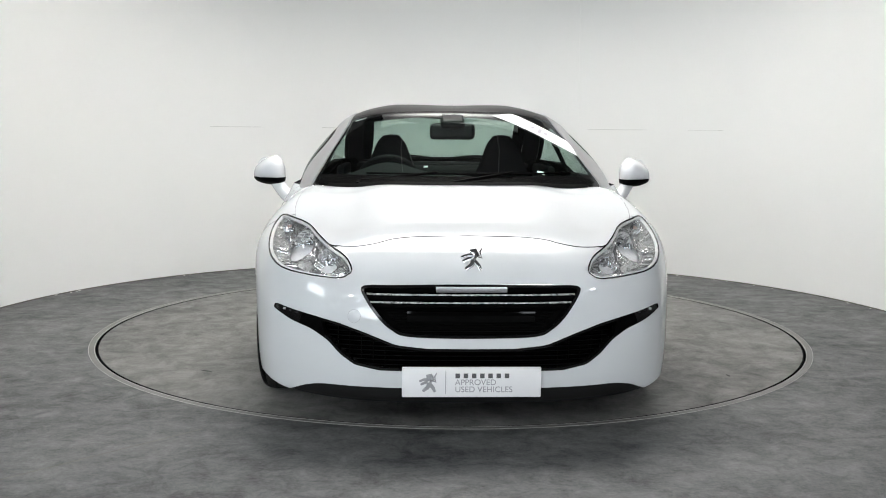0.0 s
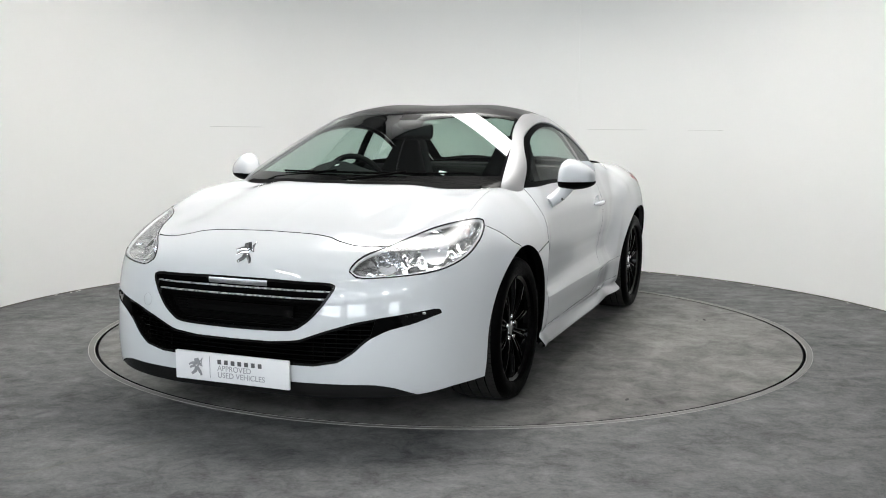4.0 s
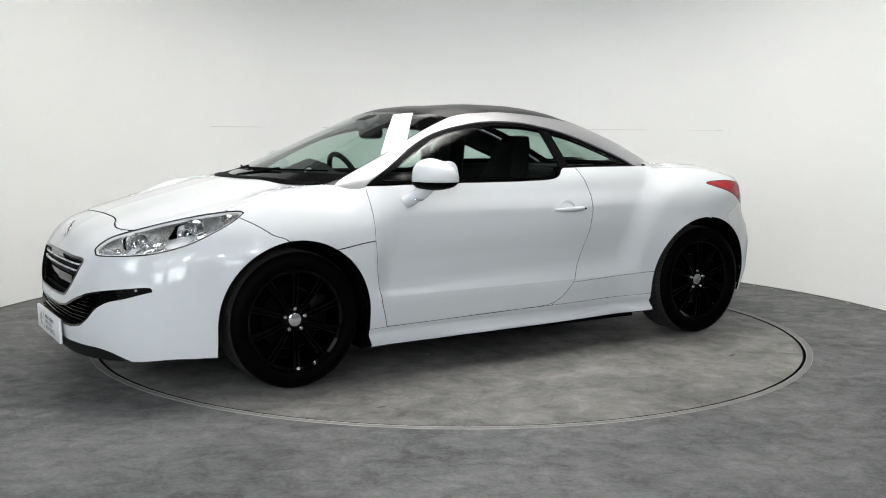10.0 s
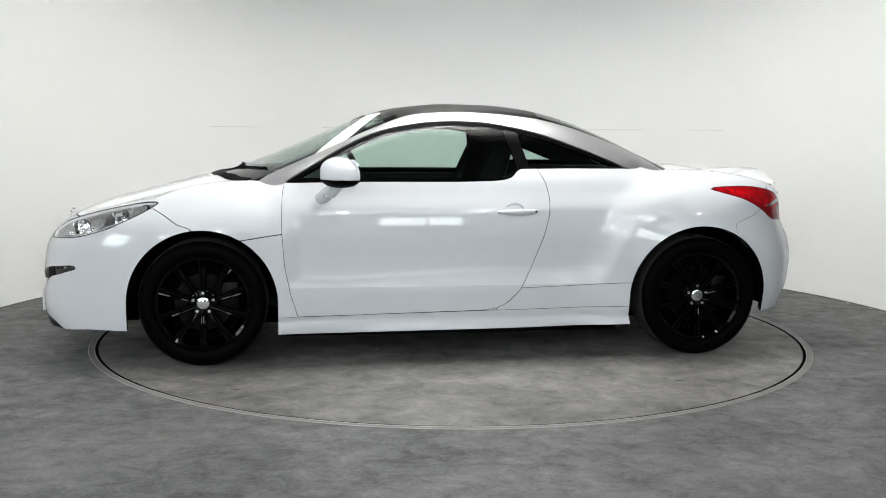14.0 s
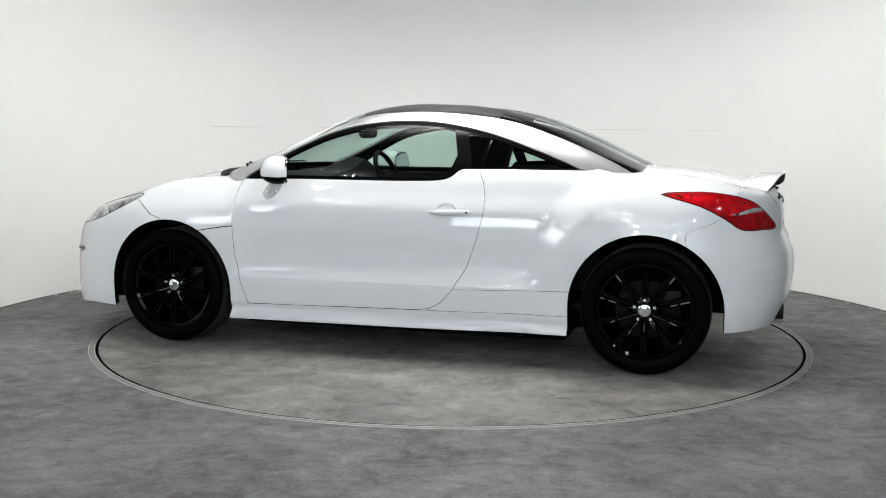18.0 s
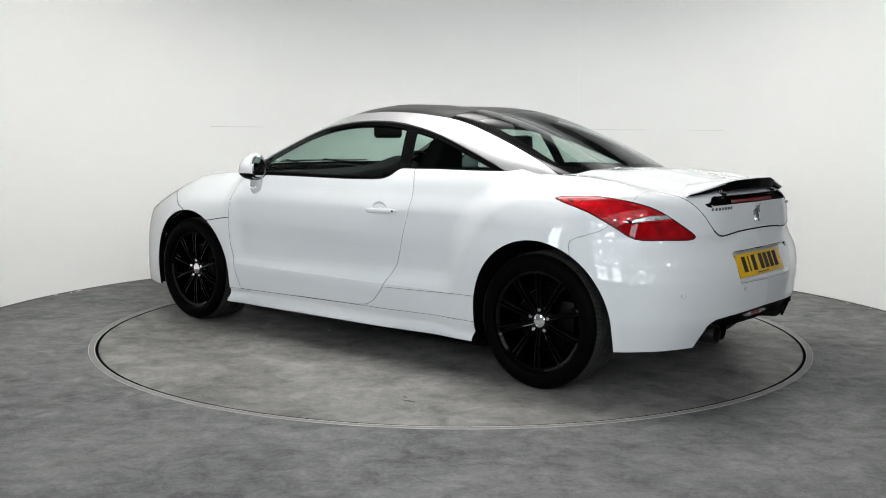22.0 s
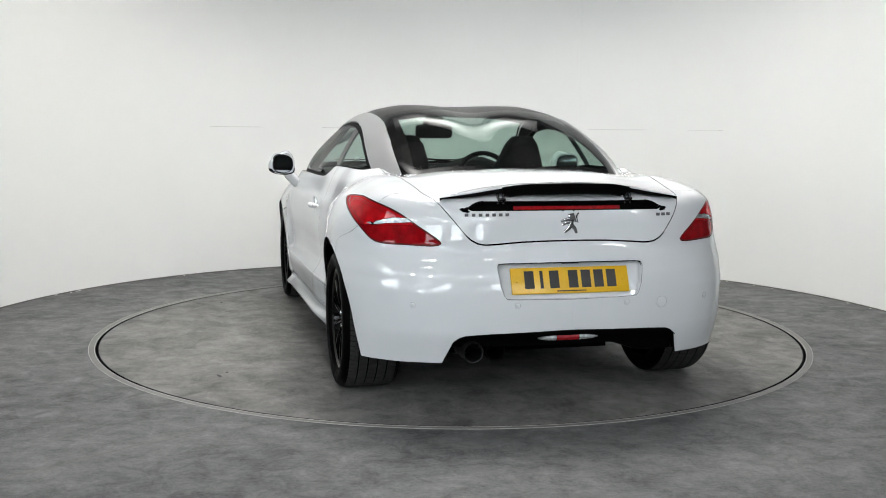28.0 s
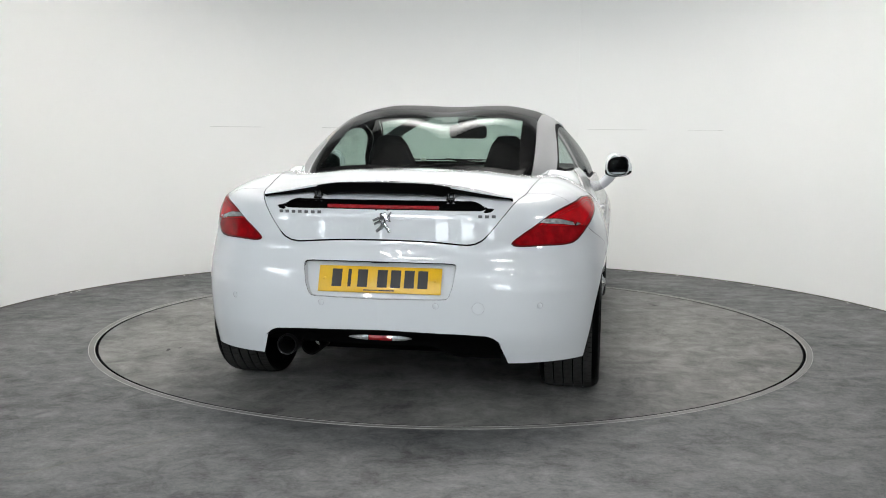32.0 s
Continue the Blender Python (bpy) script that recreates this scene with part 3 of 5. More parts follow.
# Dark strip that draws the shadow line where wall meets floor.
foot_strip = tagged(part("foot_shadow_line", arc_bm(WALL_R - 0.004, WALL_R + 0.002, 0.0, 0.007, WALL_END + 0.5, 204, 130), FOOT_SHADE), "dark strip for the shadow line at the wall foot", "trim", kind="structure")
rng = random.Random(5)
for k in range(26):
    a = radians(rng.choice((rng.uniform(14, 62), rng.uniform(40, 60), rng.uniform(120, 165))))
    r = WALL_R - rng.uniform(0.006, 0.03)
    bm = bmesh.new()
    bmesh.ops.create_icosphere(bm, subdivisions=1, radius=rng.uniform(0.003, 0.009))
    bmesh.ops.scale(bm, vec=(rng.uniform(0.8, 2.4), rng.uniform(0.6, 1.2), 0.5), verts=bm.verts)
    bmesh.ops.transform(bm, matrix=pose(r * math.cos(a), r * math.sin(a), 0.003, 0, 0, math.degrees(a) + 90), verts=bm.verts)
    part("plaster_chip", bm, CHIP, foot_strip)
for name, sx, sy, at in (("wall_left", 0.14, 12.5, (-4.6, -2.4, 0)), ("wall_right", 0.14, 12.5, (4.6, -2.4, 0)), ("wall_far", 9.34, 0.14, (0, 3.92, 0)), ("wall_front", 9.34, 0.14, (0, -8.72, 0))):
    tagged(part(name, box_bm(sx, sy, CEILING_Z, (at[0], at[1], CEILING_Z / 2)), HALL), "grey outer wall of the hall round the white booth", "wall", kind="structure")
tagged(part("ceiling", box_bm(9.4, 13.0, 0.1, (0, -2.4, CEILING_Z + 0.05)), DARK_CEILING), "dark painted ceiling", "ceiling", kind="structure")


def panel_light(m, sx, sy, mat):
    # The large lamp's deep hood is added, unseen, to dim the upper wall.
    deep = 0.46 if sx * sy > 2 else 0.05
    t = thing("panel_light", "lit white panel light hanging from the ceiling", "panel light", "panel lights over the turntable", m=m)
    part("frame", merge(*[box_bm(a, b, deep, (c, d, 0.02 - deep / 2), 0.004) for a, b, c, d in ((sx + 0.06, 0.03, 0, sy / 2 + 0.015), (sx + 0.06, 0.03, 0, -sy / 2 - 0.015),
                                                                            (0.03, sy, sx / 2 + 0.015, 0), (0.03, sy, -sx / 2 - 0.015, 0))]), HOOD, t)
    part("diffuser", box_bm(sx, sy, 0.02), mat, t)
    return t


for at, aim, sx, sy, mat in LIGHTS:
    lamp = panel_light(look(at, aim), sx, sy, mat)
    back = lamp.matrix_basis.inverted()
    for k in (-0.4, 0.4):
        foot = lamp.matrix_basis @ Vector((k * sx, 0, 0.012))
        part("hanger", tube_bm([back @ foot, back @ Vector((foot.x, foot.y, CEILING_Z + 0.01))], 0.008, 6), FRAME, lamp)


def wall_window(x, y, z, w, h, rot, mat):
    t = thing("window", "bright daylight window in a grey frame, set out of view to light the car", "window", "windows behind the camera", m=pose(x, y, z, 0, 0, rot))
    n = max(2, round(w / 1.05))
    part("window_frame", merge(*[box_bm(a, 0.06, b, (c, 0, d), 0.004) for a, b, c, d in ((w + 0.1, 0.05, 0, h / 2 + 0.025), (w + 0.1, 0.05, 0, -h / 2 - 0.025),
                               (0.05, h, w / 2 + 0.025, 0), (0.05, h, -w / 2 - 0.025, 0), *[(0.045, h, (k + 1) * w / n - w / 2, 0) for k in range(n - 1)])]), FRAME, t)
    for k in range(n):
        part("pane", box_bm(w / n - 0.03, 0.01, h, ((k + 0.5) * w / n - w / 2, 0, 0)), mat, t)


def tube_light(x, y, z, long, rot):
    """A hanging tube light: a folded tray, its tube and two wires."""
    t = thing("tube_light", "lit tube light hanging from the dark ceiling", "tube light", "tube lights of the hall", m=pose(x, y, z, 0, 0, rot))
    part("tray", merge(box_bm(long, 0.11, 0.02, (0, 0, 0.05), 0.004), box_bm(long, 0.012, 0.05, (0, 0.055, 0.03)), box_bm(long, 0.012, 0.05, (0, -0.055, 0.03))), FRAME, t)
    part("tube", tube_bm([(-long / 2 + 0.03, 0, 0.015), (long / 2 - 0.03, 0, 0.015)], 0.019, 10), TUBE, t, "glowing white tube")
    for s in (-1, 1):
        part("wire", tube_bm([(s * long * 0.4, 0, 0.05), (s * long * 0.4, 0, CEILING_Z - z + 0.01)], 0.004, 6), FRAME, t)


def flood_light(x, y, z, aim):
    """A small square flood light on a drop rod."""
    m = look((x, y, z), aim)
    t = thing("flood_light", "small lit flood light on a ceiling rod", "flood light", "flood lights of the hall", m=m)
    part("case", merge(box_bm(0.34, 0.26, 0.05, (0, 0, 0.035), 0.01), *[box_bm(a, b, 0.03, (c, d, 0.0), 0.003) for a, b, c, d in ((0.34, 0.015, 0, 0.1225), (0.34, 0.015, 0, -0.1225), (0.015, 0.23, 0.1625, 0), (0.015, 0.23, -0.1625, 0))]), FRAME, t)
    part("diode_panel", box_bm(0.30, 0.22, 0.006, (0, 0, 0.004)), SPOT, t, "glowing diode panel")
    back = m.inverted()
    part("rod", tube_bm([back @ (Vector((x, y, z)) + Vector((0, -0.03, 0.02))), back @ Vector((x, y - 0.03, CEILING_Z + 0.01))], 0.008, 6), FRAME, t)


for row in TUBES:
    tube_light(*row)
for row in FLOODS:
    flood_light(*row, (0, 0, 0.6))
for row in WINDOWS:
    wall_window(*row)

# the turning disc
table = thing("turntable", "round grey concrete turntable disc flush with the floor", "turntable")
part("disc", spin_bm([(0.0001, 0.0), (TABLE_R - 0.012, 0.0), (TABLE_R - 0.006, -0.0015)], 160, Matrix.Rotation(radians(90), 4, "X")), DISC, table)
# Disc side coloured near-black so that the gap round it stays dark.
part("disc_edge", spin_bm([(TABLE_R - 0.006, -0.0016), (TABLE_R, -0.004), (TABLE_R, -0.05), (0.0001, -0.05)], 160, Matrix.Rotation(radians(90), 4, "X")), VOID, table, "near-black edge of the disc, for the shade in the gap")


for px, py, sx, sy, rot, mat, nm in ((-0.49, -0.545, 0.012, 0.008, 20, CHIP, "white_chip"), (0.92, -1.40, 0.035, 0.010, 15, STAIN, "oil_spot"), (0.86, -1.36, 0.02, 0.007, -10, STAIN, "oil_spot"),
                                     (-1.09, 1.26, 0.04, 0.012, 60, STAIN, "oil_spot"), (-1.20, -1.33, 0.025, 0.008, 0, STAIN, "oil_spot")):
    rnd = random.Random(int(px * 1000))
    ring = [(rnd.uniform(0.7, 1.2) * math.cos(a), rnd.uniform(0.7, 1.2) * math.sin(a)) for a in (2 * math.pi * k / 14 for k in range(14))]
    bm = bmesh.new()
    mid = bm.verts.new((0, 0, 0.004 if mat is CHIP else 0.0012))
    edge = [bm.verts.new((p * sx, q * sy, 0.0006)) for p, q in ring]
    for k in range(14):
        bm.faces.new((mid, edge[k], edge[(k + 1) % 14]))
    bmesh.ops.transform(bm, matrix=pose(px, py, 0, 0, 0, rot), verts=bm.verts)
    part(nm, bm, mat, table)
part("saw_cut", raw_bm([(-2.602, -3.898, 0.0008), (-2.595, -3.906, 0.0008), (-0.985, -2.116, 0.0008), (-0.992, -2.108, 0.0008)], [(0, 1, 2, 3)]), CUT, floor, "thin joint cut in the concrete")


# ---------------------------------------------------------------- the car's panels
HUB_X, HUB_Z, TYRE_R = 1.306, 0.322, 0.322
PAD = thing("car", "white two-door coupe with black roof and black alloy wheels", "car")


def fan(field, x0, x1, zc, nx, nphi, nend):
    """Half a body (y below 0): rays across a spine, and a fan of them round each end."""
    phi = np.unique(np.concatenate([np.linspace(-0.5 * math.pi, 0.5 * math.pi, nphi), np.linspace(-0.20, -0.07, 44)]))
    nphi = len(phi)
    perp = np.stack([np.zeros(nphi), -np.cos(phi), np.sin(phi)], 1)
    o, w = [], []
    for k in range(nend, 0, -1):
        psi = 0.5 * math.pi * k / nend
        o.append(np.tile((x0, 0, zc), (nphi, 1)))
        w.append(perp * math.cos(psi) + np.array([-math.sin(psi), 0, 0]))
    for x in np.linspace(x0, x1, nx):
        o.append(np.tile((x, 0, zc), (nphi, 1)))
        w.append(perp)
    for k in range(1, nend + 1):
        psi = 0.5 * math.pi * k / nend
        o.append(np.tile((x1, 0, zc), (nphi, 1)))
        w.append(perp * math.cos(psi) + np.array([math.sin(psi), 0, 0]))
    return grow(field, np.array(o), np.array(w))


def xyz(s):
    return s.v[:, 0], s.v[:, 1], s.v[:, 2]


GAP = 0.0022


def even(s, measure_gap):
    """A level line's distance measured along the sheet itself."""
    d, e = measure_gap(*xyz(s)), 1e-3
    grad = np.stack([(measure_gap(*(s.v + e * k).T) - d) / e for k in np.eye(3)], 1)
    along = grad - s.n * (grad * s.n).sum(1, keepdims=True)
    return d / np.clip(np.linalg.norm(along, axis=1), 0.12, None)


def rim_wall(a, b):
    """The quads between the rims of two sheets of one build."""
    e = np.concatenate([a.t[:, [0, 1]], a.t[:, [1, 2]], a.t[:, [2, 0]]])
    _, inv, cnt = np.unique(np.sort(e, 1), axis=0, return_inverse=True, return_counts=True)
    rim = e[cnt[inv.reshape(-1)] == 1]
    k = len(a.v)
    return np.concatenate([a.v, b.v]).tolist(), [(p, q, q + k, p + k) for p, q in rim.tolist()]


def take(s, measure_gap, gap=GAP):
    """Splits a sheet along a level line, with a seam between: the inside and the outside."""
    d = even(s, measure_gap)
    return s.cut(d + gap), s.cut(-d + gap)


def arch_gap(x, y, z):
    """Distance to the wheel openings."""
    d = 9.0
    for c in (-HUB_X, HUB_X):
        below = np.clip(HUB_Z - z, 0, None)
        r = np.hypot(x - c, np.maximum(z, HUB_Z) - HUB_Z)
        d = np.minimum(d, r - (0.374 if c < 0 else 0.381))
    return np.maximum(d, np.abs(y) * -1 + 0.5)


BELT = [(-0.905, 0.915), (-0.893, 0.925), (-0.577, 0.931), (0.009, 0.932), (0.188, 0.935), (0.255, 0.942), (0.295, 0.957), (0.322, 0.985), (0.345, 0.997), (0.60, 1.0), (0.936, 1.0),
        (1.0, 1.0), (1.05, 1.012), (1.09, 1.3), (-0.9, 1.3)]
DOOR = [(-0.897, 0.93), (-0.907, 0.86), (-0.911, 0.77), (-0.909, 0.673), (-0.897, 0.51), (-0.868, 0.363), (-0.833, 0.247), (-0.5, 0.251), (-0.287, 0.256), (0.12, 0.262), (0.20, 0.272), (0.255, 0.300),
        (0.319, 0.366), (0.395, 0.497), (0.450, 0.648), (0.480, 0.765), (0.484, 0.850), (0.468, 0.930), (0.440, 0.985), (0.420, 1.05), (-0.893, 1.05)]
HEADLAMP = [(-1.637, 0.663), (-1.548, 0.708), (-1.375, 0.745), (-1.155, 0.786), (-0.949, 0.815), (-0.784, 0.830), (-0.723, 0.820), (-0.779, 0.771), (-0.893, 0.717), (-0.998, 0.682), (-1.176, 0.649),
            (-1.402, 0.634), (-1.588, 0.628), (-1.630, 0.641)]
TAILLAMP = [(0.520, 0.897), (0.699, 0.911), (0.848, 0.906), (1.075, 0.868), (1.250, 0.800), (1.386, 0.727), (1.167, 0.723), (0.970, 0.728), (0.840, 0.780), (0.690, 0.842)]
TAIL_CLEAR = [(0.885, 0.806), (1.08, 0.834), (1.19, 0.834), (1.222, 0.818), (1.05, 0.808), (0.93, 0.799)]
GRILLE = [(0.414, 0.606), (0.406, 0.562), (0.350, 0.485), (0.300, 0.443), (0.250, 0.422), (0.107, 0.416), (-0.107, 0.416), (-0.250, 0.422), (-0.300, 0.443), (-0.350, 0.485), (-0.406, 0.562), (-0.414, 0.606),
          (-0.30, 0.612), (0.0, 0.616), (0.30, 0.612)]
INTAKE = [(0.0, 0.376), (0.17, 0.377), (0.285, 0.389), (0.400, 0.432), (0.50, 0.464), (0.60, 0.484), (0.772, 0.511), (0.778, 0.489), (0.70, 0.456), (0.615, 0.433), (0.55, 0.396), (0.50, 0.345),
          (0.445, 0.308), (0.35, 0.290), (0.0, 0.289), (-0.1, 0.289), (-0.1, 0.376)]
BOOT = [(-0.2, 0.742), (0.0, 0.742), (0.2, 0.738), (0.36, 0.728), (0.40, 0.737), (0.435, 0.760), (0.493, 0.832), (0.549, 0.905), (0.59, 0.95), (0.60, 1.1), (-0.2, 1.1)]
PLATE_BED = [(-0.2, 0.656), (0.0, 0.656), (0.305, 0.654), (0.318, 0.650), (0.322, 0.638), (0.310, 0.560), (0.296, 0.520), (0.282, 0.508), (0.0, 0.504), (-0.2, 0.504)]
REAR_CUT = [(-0.2, 0.374), (0.0, 0.374), (0.345, 0.364), (0.46, 0.356), (0.495, 0.335), (0.535, 0.225), (0.53, 0.0), (-0.2, 0.0)]

TAILLAMP = [tuple(p) for p in rounded(TAILLAMP, 3)]
HEADLAMP = [tuple(p) for p in rounded(HEADLAMP, 3)]
half = fan(lower_body, -1.35, 1.30, 0.55, 134, 150, 46)
x, y, z = xyz(half)
half = half.cut(curve(x, (-2.2, 0.160), (-2.0, 0.176), (-1.85, 0.190), (-1.70, 0.188), (-0.93, 0.163), (0.93, 0.175), (1.66, 0.226), (2.05, 0.235)) - z)
# Black sheet behind the panels, for the shade seen through their gaps.
liner = half.moved(-0.035)
x, y, z = xyz(liner)
liner = liner.cut(np.maximum(-(arch_gap(x, y, z) - 0.0), -np.where((x > -1.25) & (x < 1.3), np.minimum(cabin(x, y, z) + 0.05, outline_gap(x, z, BELT) + 0.01), 1)))
x, y, z = xyz(liner)
liner = liner.cut(np.maximum(-np.maximum(outline_gap(np.abs(y), z, REAR_CUT), 1.6 - x), np.maximum(-np.maximum(outline_gap(np.abs(y), z, INTAKE), x + 1.6), np.maximum(-np.maximum(outline_gap(x - y, z, HEADLAMP) - 0.07, x + 1.22),
                              -np.maximum(outline_gap(y, z, rounded(GRILLE, 4)), x + 1.6)))))
x, y, z = xyz(liner)
liner = liner.cut(-np.maximum(outline_gap(np.abs(y), z, PLATE_BED) - 0.03, 1.6 - x))
x, y, z = xyz(liner)
liner = liner.cut(-np.maximum(np.maximum(np.abs(z - 0.887) - 0.05, np.abs(y) - 0.46), 1.75 - x))
liner.both().put("body_shell", VOID, PAD, "black inner shell", lip=0)
x, y, z = xyz(half)
half = half.cut(-arch_gap(x, y, z))
x, y, z = xyz(half)
half = half.cut(np.maximum(-outline_gap(x, z, BELT), -np.where((x > -1.25) & (x < 1.3), cabin(x, y, z) + 0.004, 1)))

# lamps
head, half = take(half, lambda x, y, z: np.maximum(outline_gap(x - y, z, HEADLAMP), x + 1.3), 0.0012)
tail, half = take(half, lambda x, y, z: np.maximum(outline_gap(x + y, z, TAILLAMP), 1.2 - x), 0.0012)
# nose
lipp, half = take(half, lambda x, y, z: np.maximum(z - curve(np.abs(y), (0, 0.222), (0.55, 0.222), (0.62, 0.212), (0.68, 0.188), (0.75, 0.15)), x + 1.75), 0.001)
grille, half = take(half, lambda x, y, z: np.maximum(outline_gap(y, z, rounded(GRILLE, 4)), x + 1.6), 0.0)
intake, half = take(half, lambda x, y, z: np.maximum(outline_gap(-y, z, INTAKE), x + 1.5), 0.0)


def bonnet_gap(x, y, z):
    """The bonnet: behind the nose seam, inside the wings."""
    a = np.abs(y)
    front = curve(a, (0, -1.951), (0.2, -1.953), (0.30, -1.965), (0.36, -1.985), (0.42, -1.992), (0.5, -1.972), (0.6, -1.90), (0.7, -1.75), (0.8, -1.6))
    wing = curve(x, (-2.0, 0.50), (-1.9, 0.585), (-1.7, 0.70), (-1.5, 0.735), (-1.25, 0.715), (-1.0, 0.69))
    return np.maximum(np.maximum((front - x) * 0.35, a - wing), x + 0.85)


bonnet, half = take(half, bonnet_gap, 0.0005 + 0.0028 * step(half.v[:, 0], -1.80, -1.88))
nose, half = take(half, lambda x, y, z: x - curve(z, (0.1, -1.36), (0.69, -1.352), (0.725, -1.423), (0.765, -1.484), (0.81, -1.56), (0.85, -1.60), (0.95, -1.7)), 0.002)
# flank
skirt, half = take(half, lambda x, y, z: np.maximum(z - curve(x, (-1.0, 0.243), (-0.833, 0.245), (-0.287, 0.254), (0.158, 0.261), (0.3, 0.262), (1.0, 0.27)), np.abs(x) - 1.0), 0.0011)
door, half = take(half, lambda x, y, z: outline_gap(x, z, DOOR), 0.0013)
wing, half = take(half, lambda x, y, z: np.maximum(x + 0.5, curve(x, (-1.3, 0.617), (-1.106, 0.644), (-0.907, 0.673), (-0.8, 0.68)) - z), 0.0024)
wing_low, half = take(half, lambda x, y, z: x + 0.5, 0.0012)
boot, half = take(half, lambda x, y, z: np.maximum(outline_gap(-y, z, rounded(BOOT, 3)), 1.0 - x), 0.0016 + 0.0019 * step(half.v[:, 2], 0.775, 0.750))
brake_bed, boot = take(boot, lambda x, y, z: np.maximum(np.maximum(np.abs(z - 0.887) - 0.020, np.abs(y) - 0.45 + 2.0 * np.clip(z - 0.875, 0, 1)), 1.80 - x), 0.0)
under, half = take(half, lambda x, y, z: np.maximum(outline_gap(-y, z, REAR_CUT), 1.6 - x), 0.0)
tail_panel, quarter = take(half, lambda x, y, z: np.maximum(curve(z, (0.1, 1.6), (0.65, 1.50), (0.705, 1.49), (0.77, 1.63), (0.84, 1.70), (0.95, 1.74), (1.1, 1.76)) - x, 0.4 - np.abs(y) - 10 * np.clip(0.95 - z, 0, None)), 0.0007)
low_quarter, quarter = take(quarter, lambda x, y, z: np.maximum(np.maximum(z - curve(x, (0.3, 0.380), (0.606, 0.387), (0.931, 0.398), (1.2, 0.4)), x - 1.1), 0.2 - x), 0.0011)

# Rim folds are black: the seams' depth shade is in their colour.
nose.both().put("front_bumper", PAINT, PAD, lip_mat=VOID)
bonnet.both().put("bonnet", PAINT, PAD, lip_mat=VOID)
plate_bed, tail_panel = take(tail_panel, lambda x, y, z: np.maximum(outline_gap(np.abs(y), z, PLATE_BED), 1.6 - x), 0.0008)
plate_bed = plate_bed.both()
deep = Sheet(np.stack([1.985 - 0.384 * (plate_bed.v[:, 2] - 0.578), plate_bed.v[:, 1], plate_bed.v[:, 2]], 1),
             np.tile((0.934, 0.0, 0.358), (len(plate_bed.v), 1)), plate_bed.t)
recess = deep.put("plate_recess", PAINT, PAD, lip=0)
part("recess_wall", raw_bm(*rim_wall(plate_bed, deep)), PAINT, recess)
tail_panel.both().put("rear_bumper", PAINT, PAD, lip_mat=VOID)
boot_lid = boot.both().put("boot_lid", PAINT, PAD, lip_mat=VOID)
lipp.both().moved(-0.004).put("front_lip", PLASTIC, PAD, "black plastic lip", 0.05)

handles = []
for flip in (False, True):
    def side(s):
        return s.mirrored() if flip else s
    sgn = 1 if flip else -1
    side(wing).put("wing", PAINT, PAD, lip_mat=VOID)
    side(wing_low).put("wing_panel", PAINT, PAD, lip_mat=VOID)
    side(quarter).put("rear_quarter", PAINT, PAD, lip_mat=VOID)
    side(low_quarter).put("quarter_panel", PAINT, PAD, lip_mat=VOID)
    side(skirt).put("side_skirt", PAINT, PAD, lip_mat=VOID)
    leaf = side(door).put("door", PAINT, PAD, lip_mat=VOID)
    # door handle: a bar before a shallow cup
    rows = []
    for k in range(13):
        s = k / 12
        hx = 0.20 + 0.215 * s
        out = float(side_y(np.array([hx]), np.array([0.777]))[0]) + 0.004 + 0.022 * math.sin(math.pi * min(1, max(0, s))) ** 0.5
        rows.append((hx, sgn * out, 0.778 + 0.004 * s))
    bar = tube_bm(rows, [0.006 + 0.008 * min(1, k / 3, (12 - k) / 2) for k in range(13)], 10)
    grip = part("door_handle", bar, PAINT, leaf)
    cup = spin_bm([(0.0001, -0.016), (0.03, -0.014), (0.05, -0.004), (0.056, 0.0012)], 28, pose(0.288, sgn * (float(side_y(np.array([0.288]), np.array([0.785]))[0]) + 0.0015), 0.782, 0, 0, 0 if flip else 180) @ Matrix.Diagonal((1, 1, 0.8, 1)))
    part("handle_cup", cup, PAINT, leaf)
    part("door_lock", spin_bm([(0.0001, 0.003), (0.0055, 0.003), (0.006, 0.0)], 16, pose(0.40, sgn * (rows[11][1] * sgn + 0.012), 0.782, 0, 0, 0 if flip else 180)), PLASTIC, leaf)

# ---------------------------------------------------------------- cabin
o, w = [], []
phis = np.linspace(0, 0.5 * math.pi, 84)
for cx in np.linspace(-1.32, 1.36, 150):
    o.append(np.tile((cx, 0, 0.86), (84, 1)))
    w.append(np.stack([np.zeros(84), -np.cos(phis), np.sin(phis)], 1))
hood = grow(cabin, np.array(o), np.array(w), 1.2)
x, y, z = xyz(hood)
hood = hood.cut(-np.maximum(lower_body(x, y, z) + 0.03, -outline_gap(x, z, BELT) + 0.02 - 0.05))

WIN_TOP = ((-0.92, 0.905), (-0.893, 0.925), (-0.738, 1.020), (-0.578, 1.112), (-0.429, 1.178), (-0.279, 1.217), (-0.127, 1.238), (-0.005, 1.244), (0.118, 1.241), (0.333, 1.211), (0.486, 1.174),
           (0.639, 1.122), (0.793, 1.064), (0.938, 1.003), (1.0, 0.97))
EDGE = ((-1.06, 0.715), (-1.037, 0.708), (-0.7, 0.637), (-0.35, 0.560), (-0.1, 0.535), (0.2, 0.524), (0.5, 0.524), (0.8, 0.543), (1.0, 0.553), (1.136, 0.556), (1.25, 0.548), (1.36, 0.53))


def top_gap(x, y, z):
    return np.abs(y) - curve(x, *EDGE)


def window_gap(x, y, z):
    return np.maximum(z - curve(x, *WIN_TOP), np.maximum(-(x + 0.893), x - 0.95))


